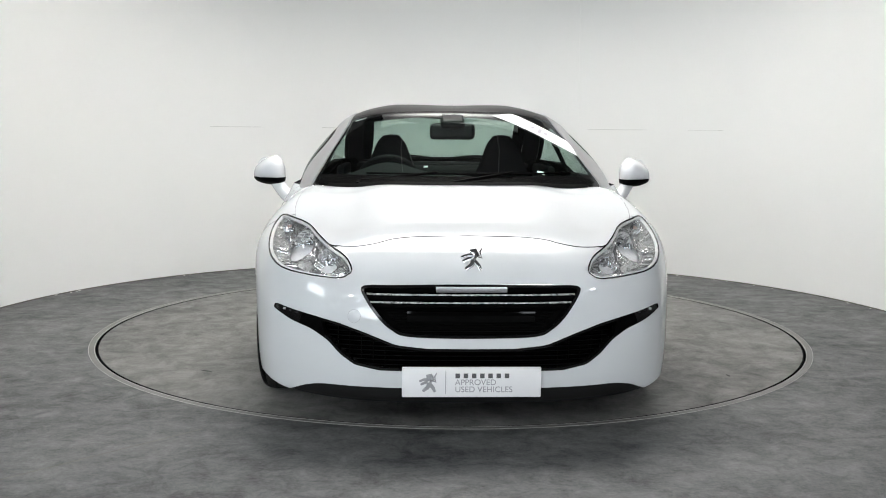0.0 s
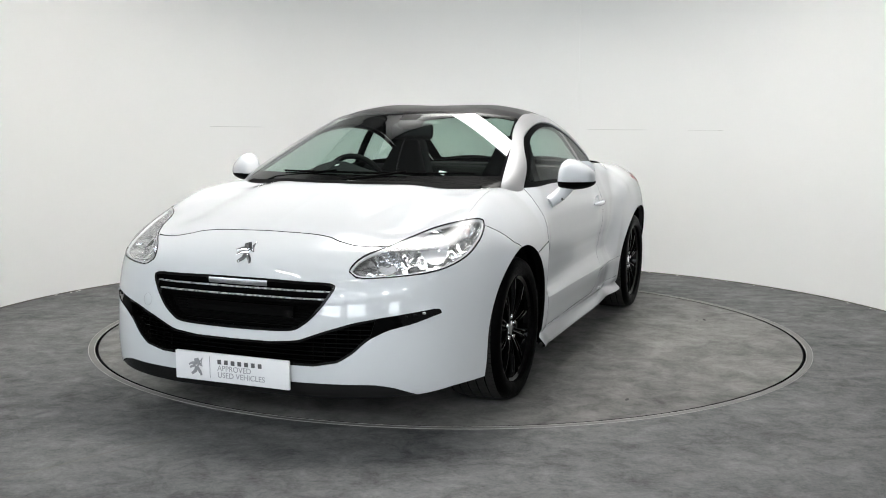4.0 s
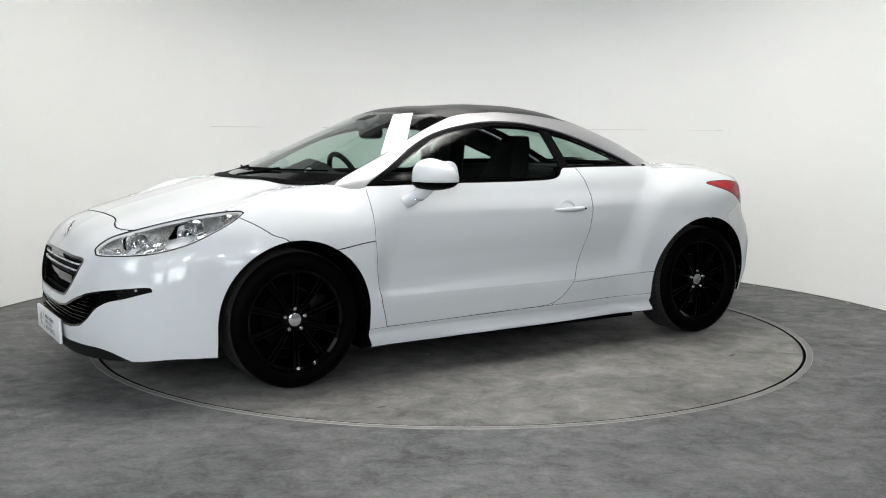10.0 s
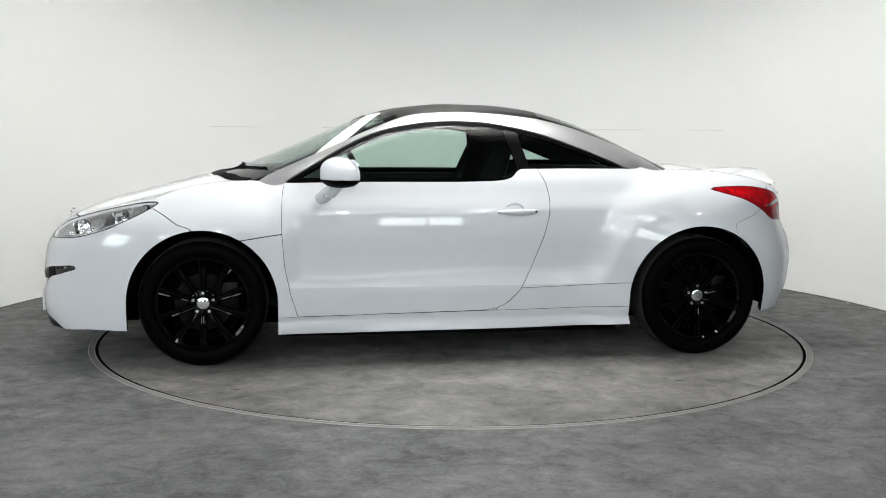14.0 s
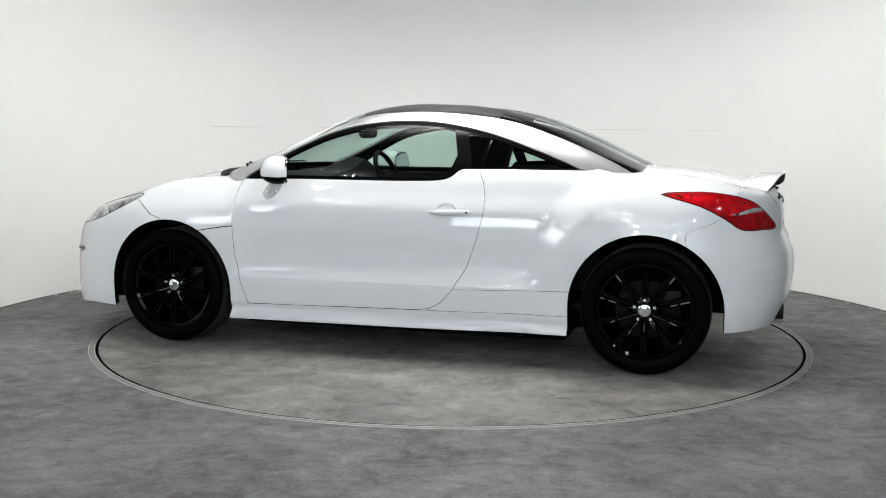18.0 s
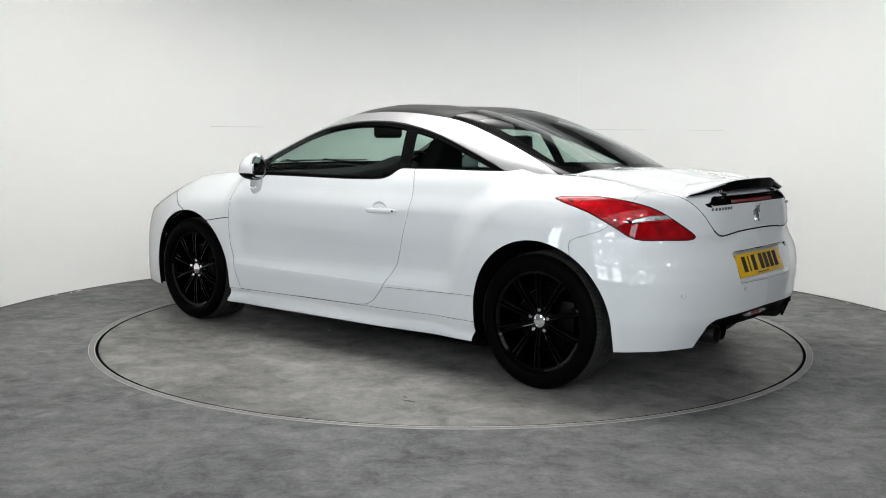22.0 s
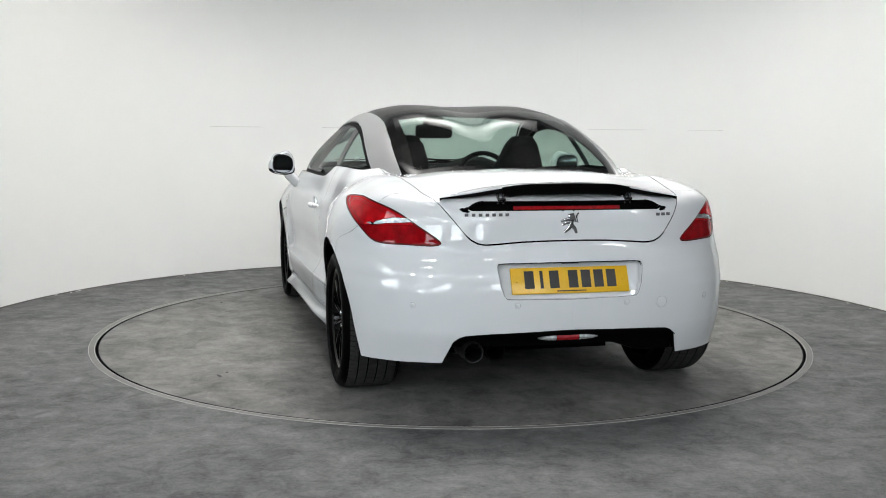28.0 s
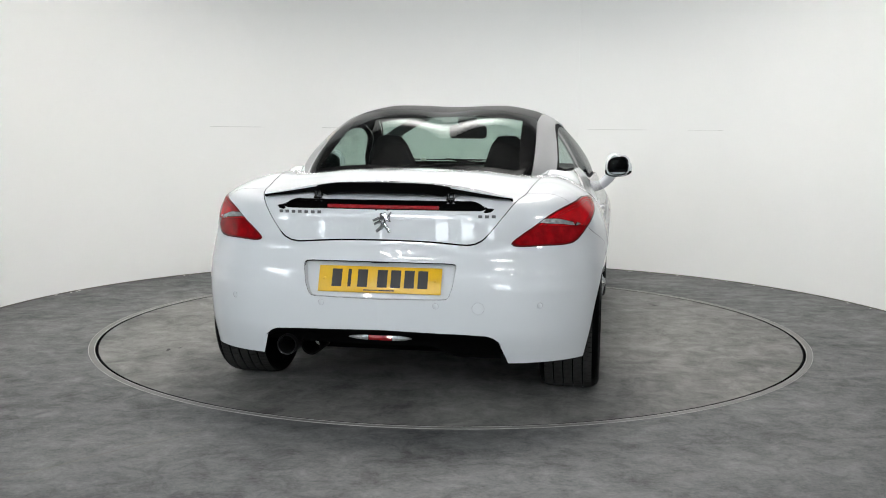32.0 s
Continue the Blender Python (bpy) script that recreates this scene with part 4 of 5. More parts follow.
crown, flank = take(hood, top_gap, 0.002)
glass_side, arch = take(flank, lambda x, y, z: np.maximum(window_gap(x, y, z), 0.5 - np.abs(y)), 0.002)
x, y, z = xyz(arch)
arch = arch.cut(0.9 - z)
screen, crown = take(crown, lambda x, y, z: x - (-0.375 + 0.33 * y * y), 0.0015)
back, roof = take(crown, lambda x, y, z: curve(np.abs(y), (0, 0.40), (0.15, 0.44), (0.33, 0.50), (0.6, 0.47)) - x, 0.0015)
roof.both().put("roof", ROOF, PAD, "black lacquered double-bubble roof")
pane_front, frit = take(screen, lambda x, y, z: np.maximum(np.abs(y) - curve(x, *EDGE) + 0.012, np.maximum(x - (-0.41 + 0.33 * y * y), -1.17 + 0.25 * (y / 0.7) ** 2 - x)), 0.0)
shield = pane_front.both().put("windscreen", SCREEN, PAD, "tinted windscreen", lip=0)
frit.both().put("windscreen_border", GLOSS, PAD, "black windscreen border", lip=0)
pane_back, frit = take(back, lambda x, y, z: np.maximum(np.abs(y) - curve(x, (0.4, 0.45), (0.9, 0.47), (1.25, 0.50)), np.maximum(0.60 - 0.05 * np.cos(np.abs(y) * 9) - x, x - 1.215)), 0.0)
rear_pane = pane_back.both().put("rear_window", REAR_GLASS, PAD, "dark tinted double-bubble rear window", lip=0)
frit.both().put("rear_window_border", GLOSS, PAD, "black rear window border", lip=0)
for ob in (shield, rear_pane):
    ob.visible_shadow = False
for flip in (False, True):
    def side(s):
        return s.mirrored() if flip else s
    sgn = 1 if flip else -1
    side(arch.moved(0.006)).put("roof_arch", SATIN, PAD, "satin silver roof arch", 0.012)
    inner, edge = take(glass_side, lambda x, y, z: np.maximum(np.maximum(z - curve(x, *WIN_TOP) + 0.02, -(z - 0.95 - 0.052 * step(x, 0.25, 0.36))), np.maximum(-0.84 - x, x - 0.90)), 0.0)
    drop, rest = take(inner, lambda x, y, z: x - (0.325 - 0.28 * (z - 1.0)), 0.0)
    post, fixed = take(rest, lambda x, y, z: x - (0.395 - 0.28 * (z - 1.0)), 0.0)
    pane = side(drop).put("side_window", WINDOW, PAD, "tinted frameless door window", lip=0)
    pane.visible_shadow = False
    pane = side(fixed).put("quarter_window", WINDOW, PAD, "small tinted quarter window", lip=0)
    pane.visible_shadow = False
    side(post).put("window_pillar", GLOSS, PAD, "gloss black pillar", lip=0.01)
    side(edge).put("window_surround", LIP, PAD, "gloss black window surround", lip=0.02)

# ---------------------------------------------------------------- wheels
def wheel(cx, sgn):
    """A wheel with its face towards -y before it is turned to its side."""
    m = pose(cx, sgn * 0.866, HUB_Z, 0, 0, 180 if sgn > 0 else 0)
    t = obj("wheel", None, PAD)
    t.matrix_basis = m
    w, r = 0.118, TYRE_R
    pro = [(0.238, -0.010), (0.244, -0.026), (0.262, -0.034), (0.285, -0.034), (0.303, -0.027), (0.313, -0.014), (0.318, 0.002)]
    wide = 2 * w - 0.02
    pro = pro + [(0.318 - 0.0, wide - 0.012), (0.313, wide + 0.002), (0.300, wide + 0.012), (0.27, wide + 0.02), (0.24, wide + 0.012), (0.238, wide)]
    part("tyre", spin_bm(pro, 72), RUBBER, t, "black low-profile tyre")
    edges = np.linspace(-0.006, wide - 0.006, 6)
    verts, faces = [], []
    for band, (a, b) in enumerate(zip(edges[:-1], edges[1:])):
        count = 84 if band in (0, 4) else 60
        for i in range(count):
            shear = (0.35 if band % 2 else -0.35) if band != 2 else 0.0
            lo, hi = 2 * math.pi * (i + 0.05) / count, 2 * math.pi * (i + 0.95) / count
            k = len(verts)
            for rad, inset in ((0.3165, 0.002), (r, 0.0045)):
                for ang, y_, sh in ((lo, a + inset, -shear), (hi, a + inset, -shear), (hi, b - inset, shear), (lo, b - inset, shear)):
                    q = ang + sh * 2 * math.pi / count * 0.5
                    drop = 0.004 if band in (0, 4) and ((y_ < wide / 2) == (y_ == a + inset)) and rad == r else 0.0
                    verts.append(((rad - drop) * math.cos(q), y_, (rad - drop) * math.sin(q)))
            faces += [(k + 4, k + 5, k + 6, k + 7), (k, k + 1, k + 5, k + 4), (k + 1, k + 2, k + 6, k + 5), (k + 2, k + 3, k + 7, k + 6), (k + 3, k, k + 4, k + 7)]
    part("tread", raw_bm(verts, faces), TREAD, t, "worn tyre tread with grooves", smooth=False)
    part("rim", spin_bm([(0.214, 0.02), (0.222, -0.004), (0.236, -0.012), (0.2405, -0.008), (0.2405, 0.004), (0.226, 0.012), (0.215, 0.10), (0.205, 0.14)], 72), RIM, t, "gloss black alloy rim")
    for k in range(10):
        # a twin-ribbed spoke
        rows = []
        for s in range(7):
            q = s / 6
            rad = 0.035 + 0.187 * q
            half_w = 0.0125 + 0.0105 * q ** 1.5
            dy = 0.016 * (1 - q) - 0.010 * math.sin(math.pi * q * 0.9) + 0.003 * q
            prof = ((-half_w, 0.022), (-half_w, 0.002), (-half_w * 0.78, -0.005), (-half_w * 0.42, -0.004), (-half_w * 0.15, 0.010), (half_w * 0.15, 0.010), (half_w * 0.42, -0.004), (half_w * 0.78, -0.005),
                    (half_w, 0.002), (half_w, 0.022))
            rows.append([(px, dy + py, rad) for px, py in prof])
        bm = ribbon_bm(rows)
        bmesh.ops.rotate(bm, cent=(0, 0, 0), matrix=Matrix.Rotation(radians(36 * k), 3, "Y"), verts=bm.verts)
        part("spoke", bm, RIM, t)
    part("hub", spin_bm([(0.0001, 0.012), (0.040, 0.012), (0.066, 0.018), (0.075, 0.03), (0.075, 0.06)], 40), RIM, t)
    part("hub_cap", spin_bm([(0.0001, 0.004), (0.026, 0.0045), (0.031, 0.007), (0.033, 0.013)], 28), CHROME, t, "silver hub cap")
    for k in range(5):
        a = radians(90 + 72 * k)
        part("wheel_bolt", spin_bm([(0.0001, 0.002), (0.008, 0.0025), (0.0115, 0.007), (0.0115, 0.022)], 8, pose(0.052 * math.cos(a), 0, 0.052 * math.sin(a))), CHROME, t, "chrome wheel bolt")
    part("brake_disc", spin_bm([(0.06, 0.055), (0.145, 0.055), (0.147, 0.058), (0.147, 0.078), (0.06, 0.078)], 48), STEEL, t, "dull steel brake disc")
    part("barrel", spin_bm([(0.205, 0.14), (0.02, 0.145)], 40), VOID, t)
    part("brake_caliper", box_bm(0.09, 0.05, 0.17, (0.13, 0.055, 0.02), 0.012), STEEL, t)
    return t


for cx in (-HUB_X, HUB_X):
    for sgn in (-1, 1):
        wheel(cx, sgn)
        # wheel housing
        bm = spin_bm([(0.380, 0.02), (0.380, 0.36), (0.0001, 0.36)], 40, pose(cx, sgn * 0.5, HUB_Z) if sgn < 0 else pose(cx, sgn * 0.5, HUB_Z, 0, 0, 180))
        bmesh.ops.bisect_plane(bm, geom=list(bm.verts) + list(bm.edges) + list(bm.faces), plane_co=(0, 0, 0.27), plane_no=(0, 0, -1), clear_outer=True)
        bmesh.ops.translate(bm, vec=(0, -0.37 if sgn < 0 else 0.37, 0), verts=bm.verts)
        part("wheel_arch_liner", bm, VOID, PAD, "black wheel arch liner")
part("underbody", merge(box_bm(1.80, 1.48, 0.07, (0, 0, 0.155)), box_bm(0.40, 1.0, 0.03, (-1.88, 0, 0.19)), box_bm(0.35, 0.85, 0.03, (1.76, 0, 0.31)), box_bm(2.9, 0.9, 0.08, (-0.1, 0, 0.18))), VOID, PAD, "black underbody")


# ---------------------------------------------------------------- lamps, grilles and plates
def one(f, a, b):
    return float(f(np.array([a], float), np.array([b], float))[0])


def front_strip(z, half_w, height, inset, depth=0.012, y0=None, n=24):
    """A bar that follows the nose at height z."""
    rows = []
    for k in range(n + 1):
        yy = (-half_w if y0 is None else y0) + (half_w - (-half_w if y0 is None else y0)) * k / n
        fx = one(nose_x, abs(yy), z) + inset
        rows.append([(fx + depth, yy, z - height / 2), (fx + 0.002, yy, z - height / 2), (fx, yy, z - height * 0.25), (fx, yy, z + height * 0.25), (fx + 0.002, yy, z + height / 2), (fx + depth, yy, z + height / 2)])
    return ribbon_bm(rows)


def reach_at(poly, z):
    """How far an outline in |y|, z reaches to either side at a height: its pairs of crossings."""
    hits = []
    for (a, b), (c, d) in zip(poly, poly[1:] + poly[:1]):
        if (b > z) != (d > z):
            hits.append(a + (z - b) / (d - b) * (c - a))
    return sorted(hits)


def emblem_bm(size):
    """A plain rearing shape out of five tapered limbs, upright in x, z."""
    s = size
    limbs = [([(-0.05, 0, 0.28), (0.12, 0, 0.30), (0.22, 0, 0.12), (0.10, 0, -0.08)], [0.08, 0.13, 0.11, 0.10]), ([(0.10, 0, -0.05), (0.0, 0, -0.25), (-0.22, 0, -0.42)], [0.09, 0.08, 0.05]),
             ([(0.12, 0, -0.08), (0.28, 0, -0.28), (0.36, 0, -0.46)], [0.08, 0.07, 0.05]), ([(0.08, 0, 0.16), (-0.18, 0, 0.14), (-0.38, 0, 0.06)], [0.08, 0.05, 0.04]),
             ([(0.02, 0, 0.04), (-0.16, 0, -0.02), (-0.32, 0, -0.10)], [0.07, 0.05, 0.04]), ([(0.24, 0, 0.10), (0.40, 0, 0.02), (0.34, 0, 0.30), (0.44, 0, 0.44)], [0.05, 0.04, 0.04, 0.03])]
    bm = merge(*[tube_bm([Vector(p) * s for p in pts], [r * s * 1.2 for r in rad], 8) for pts, rad in limbs])
    bmesh.ops.scale(bm, vec=(1, 0.55, 1), verts=bm.verts)
    return bm


def words(text, size, m, mat, parent, name="lettering", depth=0.0005):
    data = bpy.data.curves.new(name, "FONT")
    data.body, data.size, data.extrude = text, size, depth
    data.align_x = "LEFT"
    data.materials.append(mat)
    ob = obj(name, data, parent)
    ob.matrix_basis = m
    return ob


for flip in (False, True):
    def side(s):
        return s.mirrored() if flip else s
    sgn = 1 if flip else -1
    lamp = side(head).put("headlight", LENS, PAD, "clear headlight with chrome reflectors", lip=0)
    lamp.visible_shadow = False
    seal = head.cut(-even(head, lambda x, y, z: outline_gap(x - y, z, HEADLAMP)) - 0.0045)
    side(seal.moved(0.0015)).put("headlight_seal", GLOSS, lamp, "black seal", lip=0.003)
    bowls = []
    for bx, by, bz, br in ((-1.80, 0.692, 0.718, 0.061), (-1.945, 0.548, 0.678, 0.050), (-1.63, 0.772, 0.780, 0.030)):
        axis = Vector((-0.883, -0.469, 0))
        spot = Vector((bx - 0.02, -by - 0.01, bz))
        circle = [Vector((0.469 * math.cos(a), -0.883 * math.cos(a), math.sin(a))) * br * 1.10 for a in (2 * math.pi * k / 16 for k in range(16))]
        while max(float(lower_body(*[np.array([q]) for q in spot + c])[0]) for c in circle) > -0.006:
            spot = spot - axis * 0.004
        bowls.append((spot, br))
    sunk = 0.008 + 0.062 * step(-even(head, lambda x, y, z: outline_gap(x - y, z, HEADLAMP)), 0.0, 0.045)
    tray = Sheet(head.v - head.n * sunk[:, None], head.n.copy(), head.t)
    for spot, br in bowls:
        off_axis = tray.v - np.array(spot)
        away = np.linalg.norm(off_axis - np.outer(off_axis @ np.array(axis), np.array(axis)), axis=1)
        tray = tray.cut(br * 0.96 - away)
    cell = (np.floor((tray.v[:, 0] - tray.v[:, 1]) / 0.021) * 7 + np.floor((tray.v[:, 2] + 0.3 * tray.v[:, 1]) / 0.026) * 131).astype(int)
    tilt = np.random.default_rng(4).normal(0, 0.5, (997, 3))[cell % 997]
    tray.n = (tray.n + tilt) / np.linalg.norm(tray.n + tilt, axis=1, keepdims=True)
    side(tray).put("lamp_housing", HOUSING, lamp, "faceted silver lamp housing", lip=0)
    side(head.cut(even(head, lambda x, y, z: outline_gap(x - y, z, HEADLAMP)) + 0.012).moved(-0.084)).put("lamp_back", WHITE_TRIM, lamp, "pale back of the lamp", lip=0)
    rim_ = head.cut(-even(head, lambda x, y, z: outline_gap(x - y, z, HEADLAMP)) - 0.011)
    rim_ = rim_.cut(even(rim_, lambda x, y, z: outline_gap(x - y, z, HEADLAMP)) + 0.0045)
    side(rim_.moved(-0.004)).put("lens_edge", WHITE_TRIM, lamp, "bright edge of the lens", lip=0.01)
    for spot, br in bowls:
        m = Matrix.Translation((spot.x, -sgn * spot.y, spot.z)) @ Euler((0, 0, radians(-62 if not flip else -118))).to_matrix().to_4x4()
        bowl = spin_bm([(0.0001, br * 0.62), (br * 0.35, br * 0.56), (br * 0.72, br * 0.36), (br * 0.95, br * 0.05), (br, -0.004), (br * 1.06, -0.004), (br * 1.06, br * 0.3)], 32, m)
        cup = part("reflector", bowl, BOWL, lamp, "chrome reflector bowl")
        part("bulb", spin_bm([(0.0001, -br * 0.12), (br * 0.16, -br * 0.06), (br * 0.22, br * 0.12), (br * 0.2, br * 0.56)], 16, m), ORANGE if br < 0.04 else CHROME, lamp)
        part("bowl_ring", spin_bm([(br * 1.02, -0.002), (br * 1.05, -0.004), (br * 1.09, 0.0), (br * 1.24, br * 0.45), (br * 1.06, br * 0.4)], 28, m, closed=True), CHROME, lamp, "bright ring round the reflector")
        part("bulb_shield", spin_bm([(br * 0.40, -br * 0.02), (br * 0.46, -br * 0.05), (br * 0.50, br * 0.10), (br * 0.44, br * 0.34)], 24, m), CHROME, lamp, "bright shield round the bulb")
    # tail lamp
    clear, red = take(tail, lambda x, y, z: outline_gap(x + y, z, TAIL_CLEAR), 0.001)
    low, high = take(red, lambda x, y, z: np.maximum(z - 0.800 - 0.03 * (x + y - 1.0), 0.80 - (x + y)), 0.0008)
    lamp = side(high).put("tail_light", RED_LENS, PAD, "red tail light with a clear strip", lip=0.02)
    edge_band = red.cut(-even(red, lambda x, y, z: outline_gap(x + y, z, TAILLAMP)) - 0.0075)
    side(edge_band.moved(0.0005)).put("lens_edge", RED_LINE, lamp, "dark red edge of the lens", lip=0)
    for far in (0.016, 0.024):
        line = high.cut(-even(high, lambda x, y, z: outline_gap(x + y, z, TAILLAMP)) - far - 0.0022)
        line = line.cut(even(line, lambda x, y, z: outline_gap(x + y, z, TAILLAMP)) + far)
        side(line.moved(0.0008)).put("lens_rib", RED_LINE, lamp, "dark red rib", lip=0.002)
    for k in range(9):
        u = 0.62 + 0.052 * k
        strip = high.cut(even(high, lambda x, y, z: np.maximum(np.abs((x + y) - u - 1.1 * (z - 0.85)) - 0.012, np.abs(z - (0.884 - 0.30 * (u - 0.62) + 0.05 * (u - 0.62) ** 2)) - 0.011)))
        if len(strip.t):
            side(strip.moved(0.0006)).put("lens_step", RED_BRIGHT, lamp, "bright red inner step", lip=0)
    side(low).put("lower_lens", RED_DARK, lamp, "deep red lower lens", lip=0.02)
    side(clear).put("clear_strip", RIBBED, lamp, "clear ribbed strip", lip=0.003)

# upper grille
full = grille.both()
mouth, frame_ = take(full, lambda x, y, z: outline_gap(y, z, rounded(GRILLE, 4)) + 0.011, 0.0)
surround = frame_.moved(0.001).put("grille", GLOSS, PAD, "gloss black upper grille with chrome lines", lip=0.06)
mouth.moved(-0.055).put("grille_back", VOID, surround, lip=0)
for zz, hw, hh, inset, mat, lab in ((0.598, 0.395, 0.024, 0.016, GLOSS, ""), (0.576, 0.398, 0.0055, 0.008, BRIGHT, "thin chrome line"), (0.561, 0.392, 0.020, 0.022, GLOSS, ""), (0.546, 0.385, 0.0055, 0.010, BRIGHT, "thin chrome line"),
                                    (0.528, 0.368, 0.018, 0.028, GLOSS, ""), (0.432, 0.262, 0.008, 0.026, GLOSS, "")):
    part("grille_bar", front_strip(zz, hw, hh, inset), LIP if mat is GLOSS else mat, surround, lab)
part("grille_panel", front_strip(0.490, 0.245, 0.042, 0.034), RIM, surround, "gloss black sensor panel")
for k in range(9):
    part("grille_slat", front_strip(0.440 + 0.0105 * k, 0.27 + 0.0085 * k, 0.003, 0.048), VOID, surround)
part("name_bar", front_strip(0.5965, 0.135, 0.022, 0.004), NAME_SILVER, surround, "silver name bar")
for k in range(7):
    part("name_stroke", front_strip(0.5965, -0.085 + 0.026 * k + 0.016, 0.009, 0.0025, 0.003, y0=-0.085 + 0.026 * k, n=2), SILVER_INK, surround)
badge = part("front_badge", emblem_bm(0.102), CHROME, PAD, "chrome front emblem")
badge.matrix_basis = Matrix.Translation((-2.118, 0, 0.708)) @ Matrix(((0, 1, 0, 0), (-1, 0, 0, 0), (0, 0, 1, 0), (0, 0, 0, 1))) @ pose(0, 0, 0, -28)

# lower intake
low_in = intake.both()
mid_in, ends = take(low_in, lambda x, y, z: np.abs(y) - 0.575 - 0.25 * (z - 0.47), 0.0)
inlet = mid_in.moved(-0.001).cut(-(outline_gap(np.abs(mid_in.v[:, 1]), mid_in.v[:, 2], INTAKE) + 0.010)).put("lower_intake", GLOSS, PAD, "black lower air intake with a mesh of slats", lip=0.07)
mid_in.moved(-0.07).put("intake_back", VOID, inlet, lip=0)
for k in range(9):
    zz = 0.309 + 0.0175 * k
    cross = [c for c in reach_at(INTAKE, zz) if c > 0]
    if not cross:
        continue
    outer = min(max(cross), 0.585)
    inner = 0.0 if len(cross) == 1 else min(cross)
    for s in (-1, 1):
        bm = front_strip(zz, outer, 0.006, 0.022 + 0.004 * (k % 2), 0.02, y0=inner)
        if s < 0:
            bmesh.ops.scale(bm, vec=(1, -1, 1), verts=bm.verts)
        part("intake_slat", bm, RIM, inlet)
for s in (-1, 1):
    for k in range(6):
        yy = s * (0.33 + 0.045 * k)
        z0, z1 = 0.30 + 0.016 * k, 0.40 + 0.014 * k
        part("intake_rib", tube_bm([(one(nose_x, abs(yy), z0) + 0.034, yy, z0), (one(nose_x, abs(yy), z1) + 0.034, yy, z1)], 0.003, 6), LIP, inlet)
for flip in (False, True):
    e = ends.cut(ends.v[:, 1])
    e = e.mirrored() if flip else e
    ex, ey, ez = xyz(e)
    bulb_end, strip_end = e.cut(0.655 + 0.4 * (0.48 - ez) - np.abs(ey)), e.cut(np.abs(ey) - 0.655 - 0.4 * (0.48 - ez))
    fog = strip_end.moved(-0.004).put("fog_light", LIP, PAD, "dark fog light strip", lip=0.02)
    bulb_end.moved(-0.003).put("fog_lens", GLOSS, fog, "glossy dark lens", lip=0.01)
    for k in range(3):
        fy = (0.675 + 0.026 * k) * (1 if flip else -1)
        part("fog_diode", box_bm(0.012, 0.014, 0.010, (one(nose_x, abs(fy), 0.488 + 0.004 * k) + 0.004, fy, 0.486 + 0.004 * k), 0.003), RIBBED if k == 2 else GLOSS, fog, "clear ribbed diode" if k == 2 else "")

# dealer plate on the nose
sign = part("front_plate", box_bm(0.014, 0.526, 0.116, (0, 0, 0), 0.004), CARD, PAD, "white dealer plate with grey print")
sign.matrix_basis = pose(-2.222, 0.0, 0.2525, 0, -1.5, 0)
FACE = Matrix(((0, 0, -1, -0.0074), (-1, 0, 0, 0), (0, 1, 0, 0), (0, 0, 0, 1)))
words("APPROVED", 0.0315, FACE @ Matrix.Translation((-0.063, -0.010, 0)), SILVER_INK, sign)
words("USED VEHICLES", 0.0315, FACE @ Matrix.Translation((-0.063, -0.0375, 0)), SILVER_INK, sign)
for k in range(7):
    part("name_stroke", box_bm(0.001, 0.017, 0.018, (-0.0074, 0.053 - 0.031 * k, 0.0255), 0.0), INK, sign)
part("divider", box_bm(0.001, 0.0022, 0.088, (-0.0074, 0.098, 0)), SILVER_INK, sign)
logo = part("logo", emblem_bm(0.080), SILVER_INK, sign, "silver emblem")
logo.matrix_basis = Matrix.Translation((-0.008, 0.167, 0)) @ Matrix(((0, 1, 0, 0), (-1, 0, 0, 0), (0, 0, 1, 0), (0, 0, 0, 1))) @ Matrix.Diagonal((1, 0.1, 1, 1))

# rear plate
rear_plate = part("number_plate", box_bm(0.008, 0.522, 0.112, (0, 0, 0), 0.003), YELLOW, PAD, "yellow number plate")
rear_plate.matrix_basis = pose(1.997, 0.0, 0.578, 0, -21, 0)
for k, yy in enumerate((-0.172, -0.118, -0.062, 0.022, 0.079, 0.136, 0.193)):
    part("character_bar", box_bm(0.001, 0.014 if k == 1 else 0.042, 0.075, (0.0043, yy - 0.01, 0.004)), BLACK_INK, rear_plate)
part("maker_line", box_bm(0.001, 0.13, 0.005, (0.0043, 0.0, -0.046)), BLACK_INK, rear_plate)
for yy in (-0.235, 0.235):
    part("plate_screw", spin_bm([(0.0001, -0.003), (0.005, -0.0025), (0.0065, 0.0)], 12, pose(0.0045, yy, 0, 0, 0, 90)), YELLOW, rear_plate)
part("boot_release", box_bm(0.02, 0.075, 0.008, (1.985, 0.0, 0.651), 0.003), PLASTIC, PAD, "black boot release")

# tail: emblem, name strokes, spoiler, brake strip
badge = part("rear_badge", emblem_bm(0.095), DARK_CHROME, PAD, "chrome rear emblem")
badge.matrix_basis = Matrix.Translation((1.970, 0, 0.816)) @ Matrix(((0, -1, 0, 0), (1, 0, 0, 0), (0, 0, 1, 0), (0, 0, 0, 1)))
for k in range(7):
    yy = -0.440 + 0.0285 * k
    part("name_stroke", box_bm(0.004, 0.0155, 0.0125, (one(tail_x, abs(yy), 0.852) - 0.001, yy, 0.852), 0.001), INK, boot_lid)
for k in range(3):
    yy = 0.412 + 0.027 * k
    part("model_stroke", box_bm(0.004, 0.0165, 0.0125, (one(tail_x, abs(yy), 0.846) - 0.001, yy, 0.846), 0.001), INK, boot_lid)
